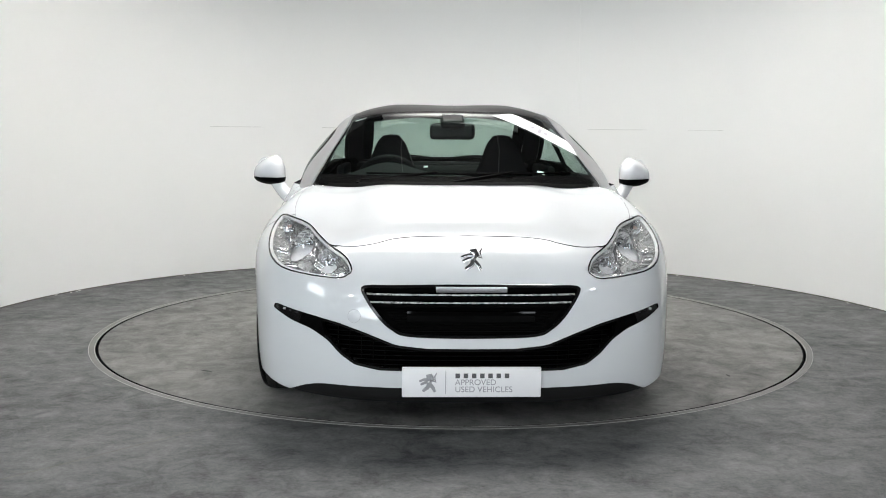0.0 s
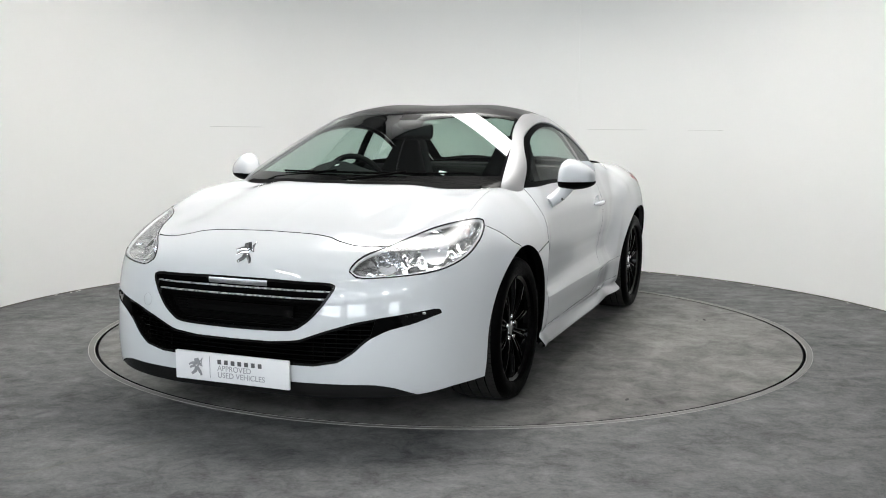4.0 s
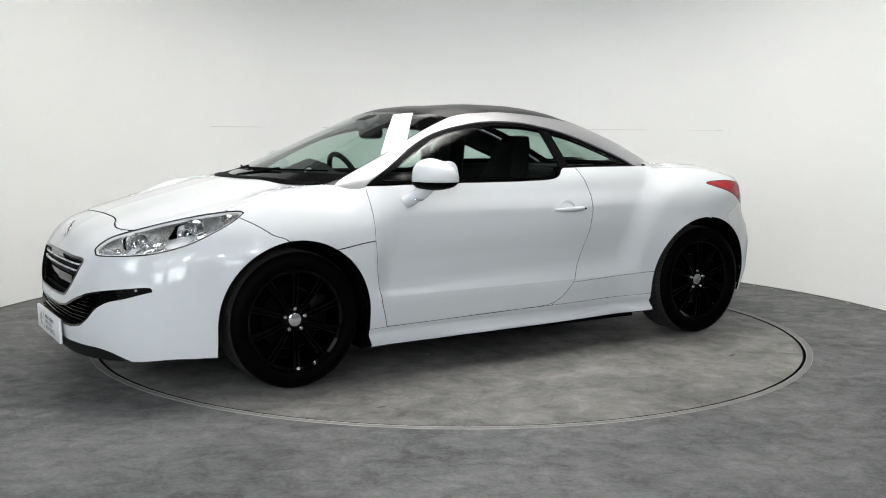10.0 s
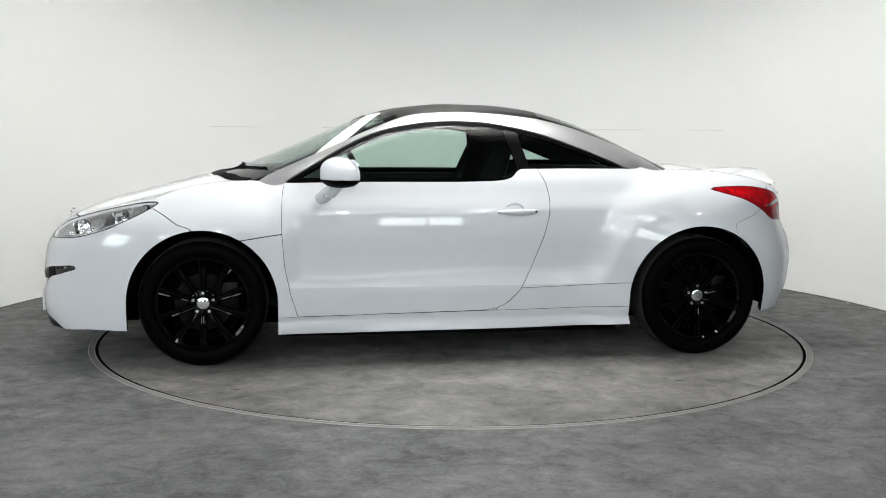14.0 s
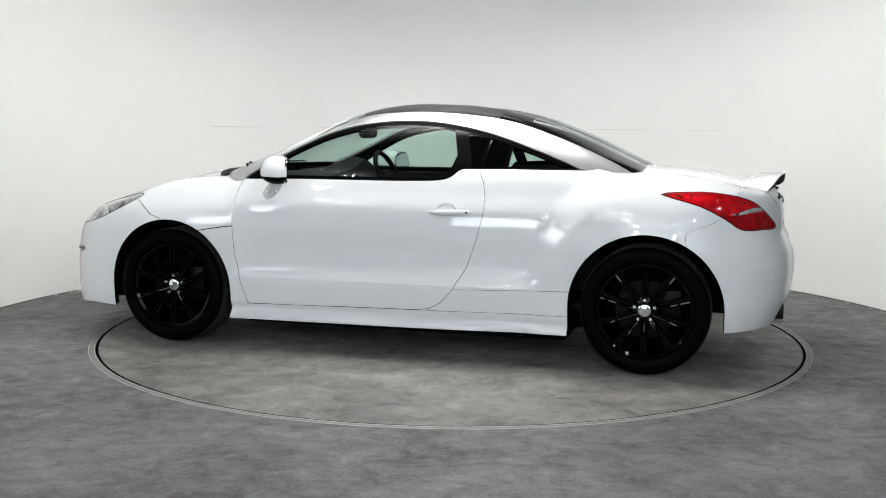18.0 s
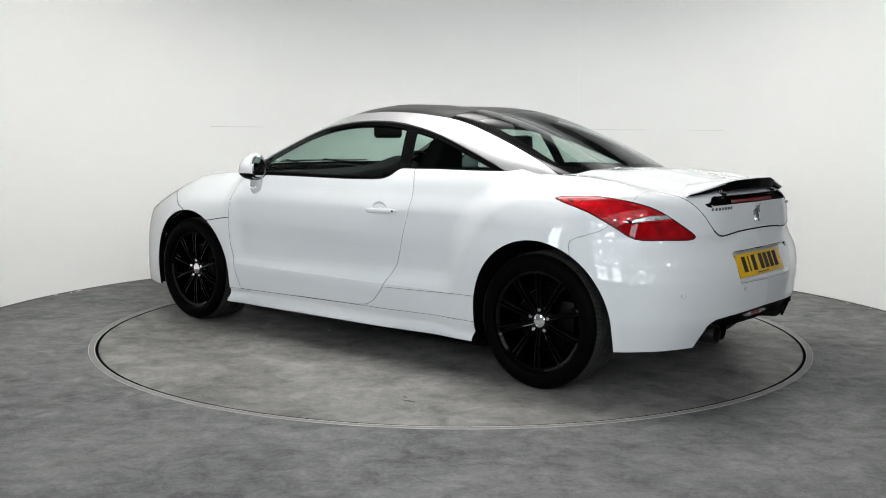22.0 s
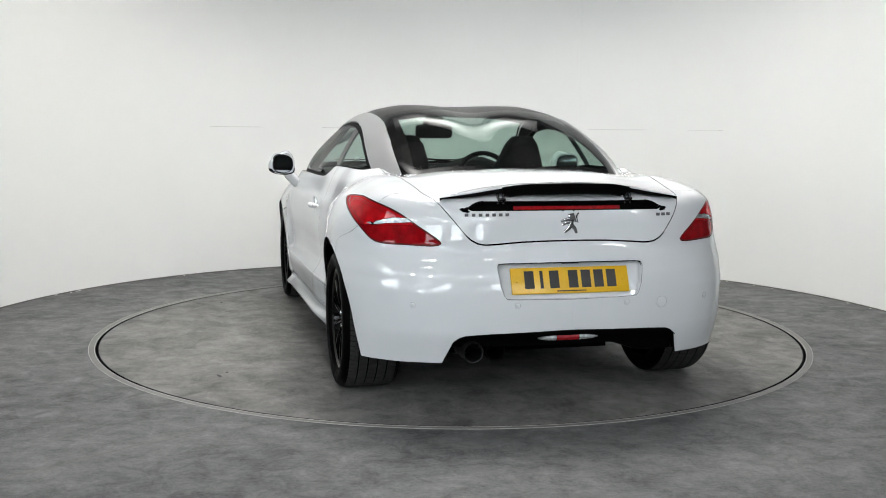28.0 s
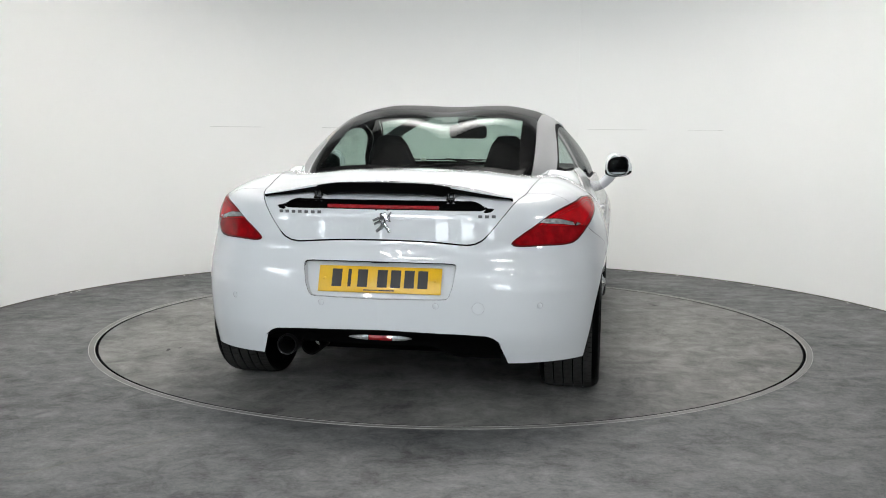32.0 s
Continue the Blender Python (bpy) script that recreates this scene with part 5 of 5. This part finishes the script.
brake_bed.both().moved(-0.018).put("brake_light_panel", LIP, boot_lid, "black panel under the spoiler", lip=-0.016)
rows = []
for k in range(25):
    yy = -0.238 + 0.476 * k / 24
    bx = one(tail_x, abs(yy), 0.88) - 0.028
    rows.append([(bx - 0.02, yy, 0.870), (bx + 0.008, yy, 0.871), (bx + 0.008, yy, 0.885), (bx - 0.02, yy, 0.887)])
part("brake_light", ribbon_bm(rows), LIT_RED, boot_lid, "red high brake light")

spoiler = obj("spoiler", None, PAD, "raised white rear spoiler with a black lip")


def spoiler_edge(yy):
    a = np.array([abs(yy)])
    xr = float(curve(a, (0, 1.975), (0.15, 1.962), (0.28, 1.932), (0.42, 1.905), (0.537, 1.880))[0])
    zr = float(curve(a, (0, 0.984), (0.18, 0.980), (0.28, 0.967), (0.42, 0.942), (0.537, 0.920))[0])
    xf = xr - float(curve(a, (0, 0.22), (0.28, 0.19), (0.42, 0.13), (0.50, 0.06), (0.537, 0.012))[0])
    return xr, zr, xf, one(deck_z, xf, abs(yy)) - 0.004


top, bottom = [], []
for k in range(45):
    yy = -0.537 + 1.074 * k / 44
    xr, zr, xf, zf = spoiler_edge(yy)
    r = []
    for q in range(9):
        s = q / 8
        r.append((xf + (xr - xf) * s, yy, zf + (zr - zf) * s + 0.012 * math.sin(math.pi * s) * (1 - abs(yy) / 0.6)))
    top.append(r)
    thick = float(curve(np.array([abs(yy)]), (0, 0.026), (0.30, 0.025), (0.36, 0.024), (0.44, 0.019), (0.537, 0.007))[0])
    bottom.append([(px, py, pz - thick * (0.35 + 0.65 * q / 8)) for q, (px, py, pz) in enumerate(r)])
part("spoiler_blade", ribbon_bm(top), PAINT, spoiler)
part("spoiler_underside", ribbon_bm(bottom), VOID, spoiler, "black underside")
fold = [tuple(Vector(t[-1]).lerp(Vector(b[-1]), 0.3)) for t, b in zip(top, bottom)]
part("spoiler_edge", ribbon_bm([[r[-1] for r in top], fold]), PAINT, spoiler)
# Black strip below the painted edge: shade under the blade, put in as colour.
part("spoiler_gap_shade", ribbon_bm([fold, [r[-1] for r in bottom]]), LIP, spoiler, "black strip for the shaded gap below the edge")
rows = []
for k in range(31):
    yy = -0.285 + 0.57 * k / 30
    xr, zr, xf, zf = spoiler_edge(yy)
    f = min(1.0, (0.285 - abs(yy)) / 0.03)
    g = 0.25 + 0.75 * max(0.0, f) ** 0.5
    rows.append([(xr - 0.030, yy, zr - 0.006), (xr - 0.012, yy, zr - 0.005), (xr + 0.002, yy, zr - 0.0015), (xr + 0.006, yy, zr - 0.004), (xr + 0.006, yy, zr - 0.018), (xr + 0.001, yy, zr - 0.045 * g),
                 (xr - 0.02, yy, zr - 0.050 * g), (xr - 0.06, yy, zr - 0.032)])
part("spoiler_lip", ribbon_bm(rows), LIP, spoiler, "gloss black spoiler lip")
for s in (-1, 1):
    part("spoiler_strut", merge(*[tube_bm([(1.905, s * q, 0.955), (1.918, s * q, 0.893)], 0.006, 8) for q in (0.272, 0.296)], box_bm(0.03, 0.034, 0.012, (1.92, s * 0.284, 0.913), 0.003)), GLOSS, spoiler, "black strut")
    part("strut_foot", box_bm(0.05, 0.075, 0.014, (1.842, s * 0.335, 0.917), 0.005, pose(0, 0, 0, 4 * s, 10, -14 * s)), PAINT, spoiler, "white strut bracket")

# under the tail
rows = []
for k in range(33):
    yy = -0.505 + 1.01 * k / 32
    zt = float(curve(np.array([abs(yy)]), (0, 0.372), (0.345, 0.362), (0.46, 0.353), (0.495, 0.335), (0.54, 0.225))[0])
    tx = one(tail_x, abs(yy), 0.36)
    zb = float(curve(np.array([yy]), (-0.6, 0.300), (0.20, 0.300), (0.34, 0.258), (0.6, 0.250))[0])
    rows.append([(tx - 0.006, yy, zt + 0.002), (tx - 0.022, yy, zt - 0.006), (tx - 0.05, yy, (zt + zb) / 2), (tx - 0.055, yy, min(zb, zt)), (tx - 0.25, yy * 0.94, min(zb, zt) - 0.01)])
part("diffuser", ribbon_bm(rows), LIP, PAD, "black plastic diffuser")
for yy, r in ((-0.412, 0.042), (-0.311, 0.042)):
    part("exhaust_pipe", spin_bm([(r - 0.004, -0.16), (r - 0.004, 0.002), (r, 0.004), (r + 0.002, 0.0), (r + 0.002, -0.16)], 28, pose(1.975 if yy < -0.4 else 1.955, yy, 0.281, 0, 0, -90)), EXHAUST if yy < -0.4 else LIP, PAD, "dark steel exhaust pipe")
for a, b, mat, lab in ((-0.135, -0.052, RIBBED, "clear reversing light"), (-0.050, 0.050, LIT_RED, "red rear fog light"), (0.052, 0.135, RIBBED, "clear reversing light")):
    rows = []
    for k in range(9):
        yy = a + (b - a) * k / 8
        hgt = 0.013 * (1 - (abs(yy) / 0.14) ** 4)
        bx = 1.985
        rows.append([(bx - 0.02, yy, 0.331 + hgt), (bx, yy, 0.331 + hgt * 0.8), (bx + 0.004, yy, 0.331), (bx, yy, 0.331 - hgt * 0.8), (bx - 0.02, yy, 0.331 - hgt)])
    part("reversing_light" if mat is RIBBED else "rear_fog_light", ribbon_bm(rows), mat, PAD, lab)


def disc_on(name, field_x, yy, zz, r, mat, parent):
    """A small round cap let into an end panel."""
    h = 0.01
    px = one(field_x, abs(yy), zz)
    gy = (one(field_x, abs(yy) + h, zz) - one(field_x, abs(yy) - h, zz)) / (2 * h) * (1 if yy > 0 else -1)
    gz = (one(field_x, abs(yy), zz + h) - one(field_x, abs(yy), zz - h)) / (2 * h)
    out = Vector((1, -gy, -gz)).normalized() * (1 if px > 0 else -1)
    m = Matrix.Translation((px, yy, zz)) @ out.to_track_quat("Y", "Z").to_matrix().to_4x4()
    part(name, spin_bm([(0.0001, 0.0012), (r * 0.9, 0.0012), (r, 0.0004), (r, -0.003)], 24, m), mat, parent)
    part(name + "_seam", spin_bm([(r + 0.0006, 0.0004), (r + 0.0018, 0.0008), (r + 0.0018, -0.003)], 24, m), SILVER_INK, parent)


for yy in (-0.66, -0.242, 0.242, 0.66):
    disc_on("parking_sensor", tail_x, yy, 0.482, 0.011, PAINT, PAD)
disc_on("tow_cap", tail_x, 0.415, 0.474, 0.024, PAINT, PAD)
disc_on("tow_cap", nose_x, 0.445, 0.493, 0.024, PAINT, PAD)

# ---------------------------------------------------------------- door mirrors and wipers


for sgn in (-1, 1):
    t = obj("door_mirror", None, PAD, "white door mirror with a black lower edge")
    verts, faces = [], []
    n, k = 22, 32
    for i in range(n + 1):
        a = math.pi * i / n
        for j in range(k):
            b = 2 * math.pi * j / k
            sx, ss = -math.cos(a), math.sin(a)
            cy, cz = math.copysign(abs(math.cos(b)) ** (1.0 if math.cos(b) > 0 else 0.6), math.cos(b)), math.copysign(abs(math.sin(b)) ** (0.85 if math.sin(b) > 0 else 0.5), math.sin(b))
            ss = ss ** 0.8 if sx < 0.2 else ss
            px = sx * 0.098 if sx < 0 else sx * 0.10
            out = (0.090 if cy > 0 else 0.080) * ss * cy
            verts.append((-0.612 + px + 0.42 * out, sgn * (0.963 + (0.090 if cy > 0 else 0.080) * ss * cy * (1.0 - 0.10 * cz)), 0.978 + (0.087 if cz > 0 else 0.072) * ss * cz * (1 - 0.30 * max(0, cy + 0.3) * (1 if cz > 0 else 0.3))))
    for i in range(n):
        for j in range(k):
            faces.append((i * k + j, i * k + (j + 1) % k, (i + 1) * k + (j + 1) % k, (i + 1) * k + j))
    shell = raw_bm(verts, faces)
    bmesh.ops.bisect_plane(shell, geom=list(shell.verts) + list(shell.edges) + list(shell.faces), plane_co=(-0.556, sgn * 0.963, 0), plane_no=(1, -0.42 * sgn, 0), clear_outer=True)
    low = shell.copy()
    bmesh.ops.bisect_plane(shell, geom=list(shell.verts) + list(shell.edges) + list(shell.faces), plane_co=(0, 0, 0.9510), plane_no=(0, 0, -1), clear_outer=True)
    bmesh.ops.bisect_plane(low, geom=list(low.verts) + list(low.edges) + list(low.faces), plane_co=(0, 0, 0.9490), plane_no=(0, 0, 1), clear_outer=True)
    part("mirror_cap", shell, PAINT, t)
    part("mirror_base", low, LIP, t, "black lower edge")
    ring = [(sgn * 0.068 * math.copysign(abs(math.cos(b)) ** 0.7, math.cos(b)), 0.057 * math.copysign(abs(math.sin(b)) ** 0.7, math.sin(b)) * (1 - 0.28 * max(0, math.cos(b) + 0.3) * (math.sin(b) > 0))) for b in (2 * math.pi * j / 28 for j in range(28))]
    glass = slab_bm(ring, 0.006, Matrix.Translation((-0.560, sgn * 0.965, 0.984)) @ pose(0, 0, 0, 0, 0, -90 - 22.8 * sgn))
    part("mirror_glass", glass, MIRROR, t, "mirror glass", smooth=False)
    outer = [(p * 1.07, q * 1.08) for p, q in ring]
    part("mirror_bezel", slab_bm(outer, 0.004, Matrix.Translation((-0.563, sgn * 0.965, 0.984)) @ pose(0, 0, 0, 0, 0, -90 - 22.8 * sgn)), PLASTIC, t, smooth=False)
    part("mirror_rim", slab_bm([(p * 1.24, q * 1.22) for p, q in ring], 0.004, Matrix.Translation((-0.569, sgn * 0.965, 0.984)) @ pose(0, 0, 0, 0, 0, -90 - 22.8 * sgn)), PAINT, t, smooth=False)
    stalk = tube_bm([(-0.72, sgn * 0.855, 0.845), (-0.69, sgn * 0.880, 0.868), (-0.655, sgn * 0.905, 0.895), (-0.63, sgn * 0.93, 0.930)], [0.030, 0.033, 0.034, 0.036], 14)
    part("mirror_stalk", stalk, PAINT, t)
    lens = spin_bm([(0.0001, -0.004), (0.019, -0.003), (0.024, 0.001)], 20, Matrix.Translation((-0.672, sgn * 0.915, 0.864)) @ pose(0, 0, 0, 0, 0, 0 if sgn < 0 else 180) @ Matrix.Diagonal((1.25, 1, 0.42, 1)))
    part("side_repeater", lens, BOWL, t, "clear side repeater light")


def on_screen(px, py, lift):
    return (px, py, one(cabin_z, px, abs(py)) + lift)


for a, b, c in (((-1.095, 0.44), (-1.155, 0.10), (-1.125, -0.26)), ((-1.165, 0.0), (-1.13, -0.26), (-1.005, -0.56))):
    w_ = obj("wiper", None, PAD, "black wiper resting on the windscreen")
    part("wiper_blade", tube_bm([on_screen(-1.163 + 0.012 * s / 8 + 0.25 * ((a[1] + (c[1] - a[1]) * s / 8) / 0.7) ** 2, a[1] + (c[1] - a[1]) * s / 8, 0.006) for s in range(9)], 0.005, 6), LIP, w_)
    part("wiper_arm", tube_bm([(-1.27 + 0.25 * ((a[1] + 0.04) / 0.7) ** 2, a[1] + 0.04, 0.940), (-1.235 + 0.25 * ((a[1] + 0.06) / 0.7) ** 2, a[1] + 0.03, 0.954), on_screen(-1.158 + 0.25 * (b[1] / 0.7) ** 2, b[1], 0.014)], [0.012, 0.009, 0.006], 8), LIP, w_)
cowl = []
for k in range(25):
    yy = -0.63 + 1.26 * k / 24
    bow = 0.25 * (yy / 0.7) ** 2
    cowl.append([(-1.325 + bow, yy, one(deck_z, -1.325 + bow, abs(yy)) + 0.002), (-1.29 + bow, yy, one(deck_z, -1.29 + bow, abs(yy)) + 0.010), (-1.22 + bow, yy, 0.952)])
part("scuttle", ribbon_bm(cowl), LIP, PAD, "black scuttle below the windscreen")

# sale card on the windscreen, and stickers behind it
A, B, C, D = (-0.431, -0.222), (-0.368, -0.330), (-0.575, -0.618), (-0.735, -0.637)
rows = []
for i in range(9):
    s = i / 8
    l, r = [A[k] + (D[k] - A[k]) * s for k in (0, 1)], [B[k] + (C[k] - B[k]) * s for k in (0, 1)]
    rows.append([on_screen(l[0] + (r[0] - l[0]) * q / 4, l[1] + (r[1] - l[1]) * q / 4, 0.006) for q in range(5)])
card = part("windscreen_card", ribbon_bm(rows, Vector((0, 0, -0.002))), CARD, PAD, "white sale card with faint print")
for s0, q0, q1, lab in ((0.42, 0.30, 0.62, 0), (0.52, 0.20, 0.72, 0), (0.60, 0.28, 0.66, 0), (0.14, 0.35, 0.60, 0)):
    r_ = []
    for s in (s0, s0 + 0.045):
        l, r = [A[k] + (D[k] - A[k]) * s for k in (0, 1)], [B[k] + (C[k] - B[k]) * s for k in (0, 1)]
        r_.append([on_screen(l[0] + (r[0] - l[0]) * q, l[1] + (r[1] - l[1]) * q, 0.0072) for q in (q0, (q0 + q1) / 2, q1)])
    part("print_bar", ribbon_bm(r_), SILVER_INK, card)
for px, py, sx, sy in ((-1.04, 0.155, 0.02, 0.02), (-1.035, -0.409, 0.035, 0.035), (-0.335, 0.50, 0.02, 0.06)):
    part("sticker", ribbon_bm([[on_screen(px + i * sx, py + j * sy, -0.006) for j in (-0.5, 0.5)] for i in (-0.5, 0.5)]), CARD, PAD, "small white sticker")

# ---------------------------------------------------------------- cabin fittings
for flip in (False, True):
    lining = arch.moved(-0.018)
    (lining.mirrored() if flip else lining).put("pillar_trim", TRIM, PAD, lip=0)
roof.moved(-0.02).both().put("headlining", TRIM, PAD, "dark roof lining", lip=0)
part("cabin_floor", box_bm(2.3, 1.45, 0.04, (-0.05, 0, 0.30)), TRIM, PAD)
dash = []
for k in range(29):
    yy = -0.70 + 1.40 * k / 28
    cowl_up = 0.085 * math.exp(-((yy - 0.34) / 0.19) ** 2) + 0.02 * math.exp(-(yy / 0.16) ** 2)
    dash.append([(-1.20 + 0.2 * (yy / 0.7) ** 2, yy, 0.925), (-1.0, yy, 0.935), (-0.82, yy, 0.945 + 0.3 * cowl_up), (-0.68, yy, 0.945 + cowl_up), (-0.60, yy, 0.92 + cowl_up), (-0.575, yy, 0.84), (-0.62, yy, 0.62), (-0.66, yy, 0.34)])
part("dashboard", ribbon_bm(dash), TRIM, PAD, "dark grey dashboard")
for yy in (-0.60, -0.11, 0.11, 0.60):
    vent = part("air_vent", spin_bm([(0.0001, -0.012), (0.030, -0.010), (0.034, 0.0)], 24, pose(-0.588, yy, 0.885, 0, 0, -90)), VOID, PAD, "round black air vent")
    part("vent_ring", spin_bm([(0.033, -0.002), (0.035, 0.006), (0.040, 0.006), (0.042, -0.004)], 24, pose(-0.588, yy, 0.885, 0, 0, -90)), CHROME, vent, "chrome vent ring")
part("centre_console", box_bm(0.75, 0.20, 0.34, (-0.25, 0, 0.48), 0.03), TRIM, PAD)
steer = obj("steering_wheel", None, PAD, "black steering wheel")
steer.matrix_basis = Matrix.Translation((-0.44, 0.345, 0.895)) @ Euler((0, radians(66), 0)).to_matrix().to_4x4()
ringpts = [(0.172 * math.cos(a), 0.172 * math.sin(a), 0) for a in (2 * math.pi * k / 36 for k in range(37))]
part("steering_rim", tube_bm(ringpts, 0.016, 10), LEATHER, steer)
part("steering_boss", merge(box_bm(0.12, 0.14, 0.05, (0, 0, -0.02), 0.02), box_bm(0.05, 0.34, 0.02, (0, 0, -0.005), 0.008), box_bm(0.17, 0.05, 0.02, (0.09, 0, -0.005), 0.008)), TRIM, steer)


def seat(yy):
    t = obj("seat", None, PAD, "black leather bucket seat")
    t.matrix_basis = pose(0, yy, 0)
    rows = []
    for k in range(15):
        s = k / 14
        zz = 0.50 + 0.665 * s
        cx = 0.13 + 0.23 * s
        hw = 0.245 - 0.03 * s if s < 0.45 else 0.2315 - 0.160 * ((s - 0.45) / 0.55) ** 0.85
        if s > 0.95:
            hw *= 0.72
        th = 0.075 - 0.035 * s
        rows.append([(cx - th + 0.05 * abs(math.cos(b)) ** 3 * (-1) if math.sin(b) < 0 else cx + th * math.sin(b), hw * math.cos(b), zz) for b in (2 * math.pi * j / 24 for j in range(25))])
    part("backrest", ribbon_bm(rows + [[(rows[-1][j][0] * 0.3 + 0.7 * 0.36, rows[-1][j][1] * 0.3, 1.172) for j in range(25)]]), LEATHER, t)
    part("cushion", box_bm(0.52, 0.50, 0.16, (-0.10, 0, 0.50), 0.05, None, 3), LEATHER, t)
    part("bolster", merge(box_bm(0.50, 0.09, 0.10, (-0.10, 0.21, 0.575), 0.035, None, 3), box_bm(0.50, 0.09, 0.10, (-0.10, -0.21, 0.575), 0.035, None, 3)), LEATHER, t)


for yy in (-0.342, 0.342):
    seat(yy)
bench = obj("rear_seat", None, PAD, "low black rear bench")
part("bench_back", box_bm(0.14, 1.10, 0.46, (0.82, 0, 0.74), 0.05, Euler((0, radians(18), 0)).to_matrix().to_4x4(), 3), LEATHER, bench)
part("bench_cushion", box_bm(0.42, 1.10, 0.16, (0.58, 0, 0.52), 0.05, None, 3), LEATHER, bench)
part("parcel_shelf", box_bm(0.36, 1.16, 0.03, (1.04, 0, 0.965), 0.01), TRIM, PAD, "dark parcel shelf")
for flip in (-1, 1):
    part("door_trim", box_bm(1.2, 0.05, 0.56, (-0.30, flip * 0.735, 0.64), 0.02), TRIM, PAD, "dark door lining")
    part("rear_side_trim", box_bm(0.75, 0.05, 0.60, (0.68, flip * 0.655, 0.68), 0.02), TRIM, PAD)
rear_view = obj("rear_view_mirror", None, PAD, "black rear-view mirror on the windscreen")
bm = box_bm(0.045, 0.245, 0.088, (-0.455, 0.0, 1.192), 0.026, None, 4)
part("mirror_case", bm, PLASTIC, rear_view)
part("mirror_arm", tube_bm([(-0.47, 0, 1.21), (-0.505, 0, 1.245)], 0.014, 8), PLASTIC, rear_view)
part("sensor_pod", box_bm(0.11, 0.13, 0.05, (-0.47, 0, 1.245), 0.02, Euler((0, radians(-24), 0)).to_matrix().to_4x4(), 3), PLASTIC, rear_view)


# ---------------------------------------------------------------- what moves
def motions():
    """The disc turns at an even pace and carries the car."""
    off = Vector((-0.0808, 0.0204, 0))
    rows_table, rows_car = [], []
    for k in range(33):
        a = turn(k)
        rows_table.append((float(k), pose(0, 0, 0, 0, 0, a)))
        rows_car.append((float(k), pose(0, 0, 0, 0, 0, a) @ Matrix.Translation(off)))
    walk(table, rows_table)
    walk(PAD, rows_car)


motions()
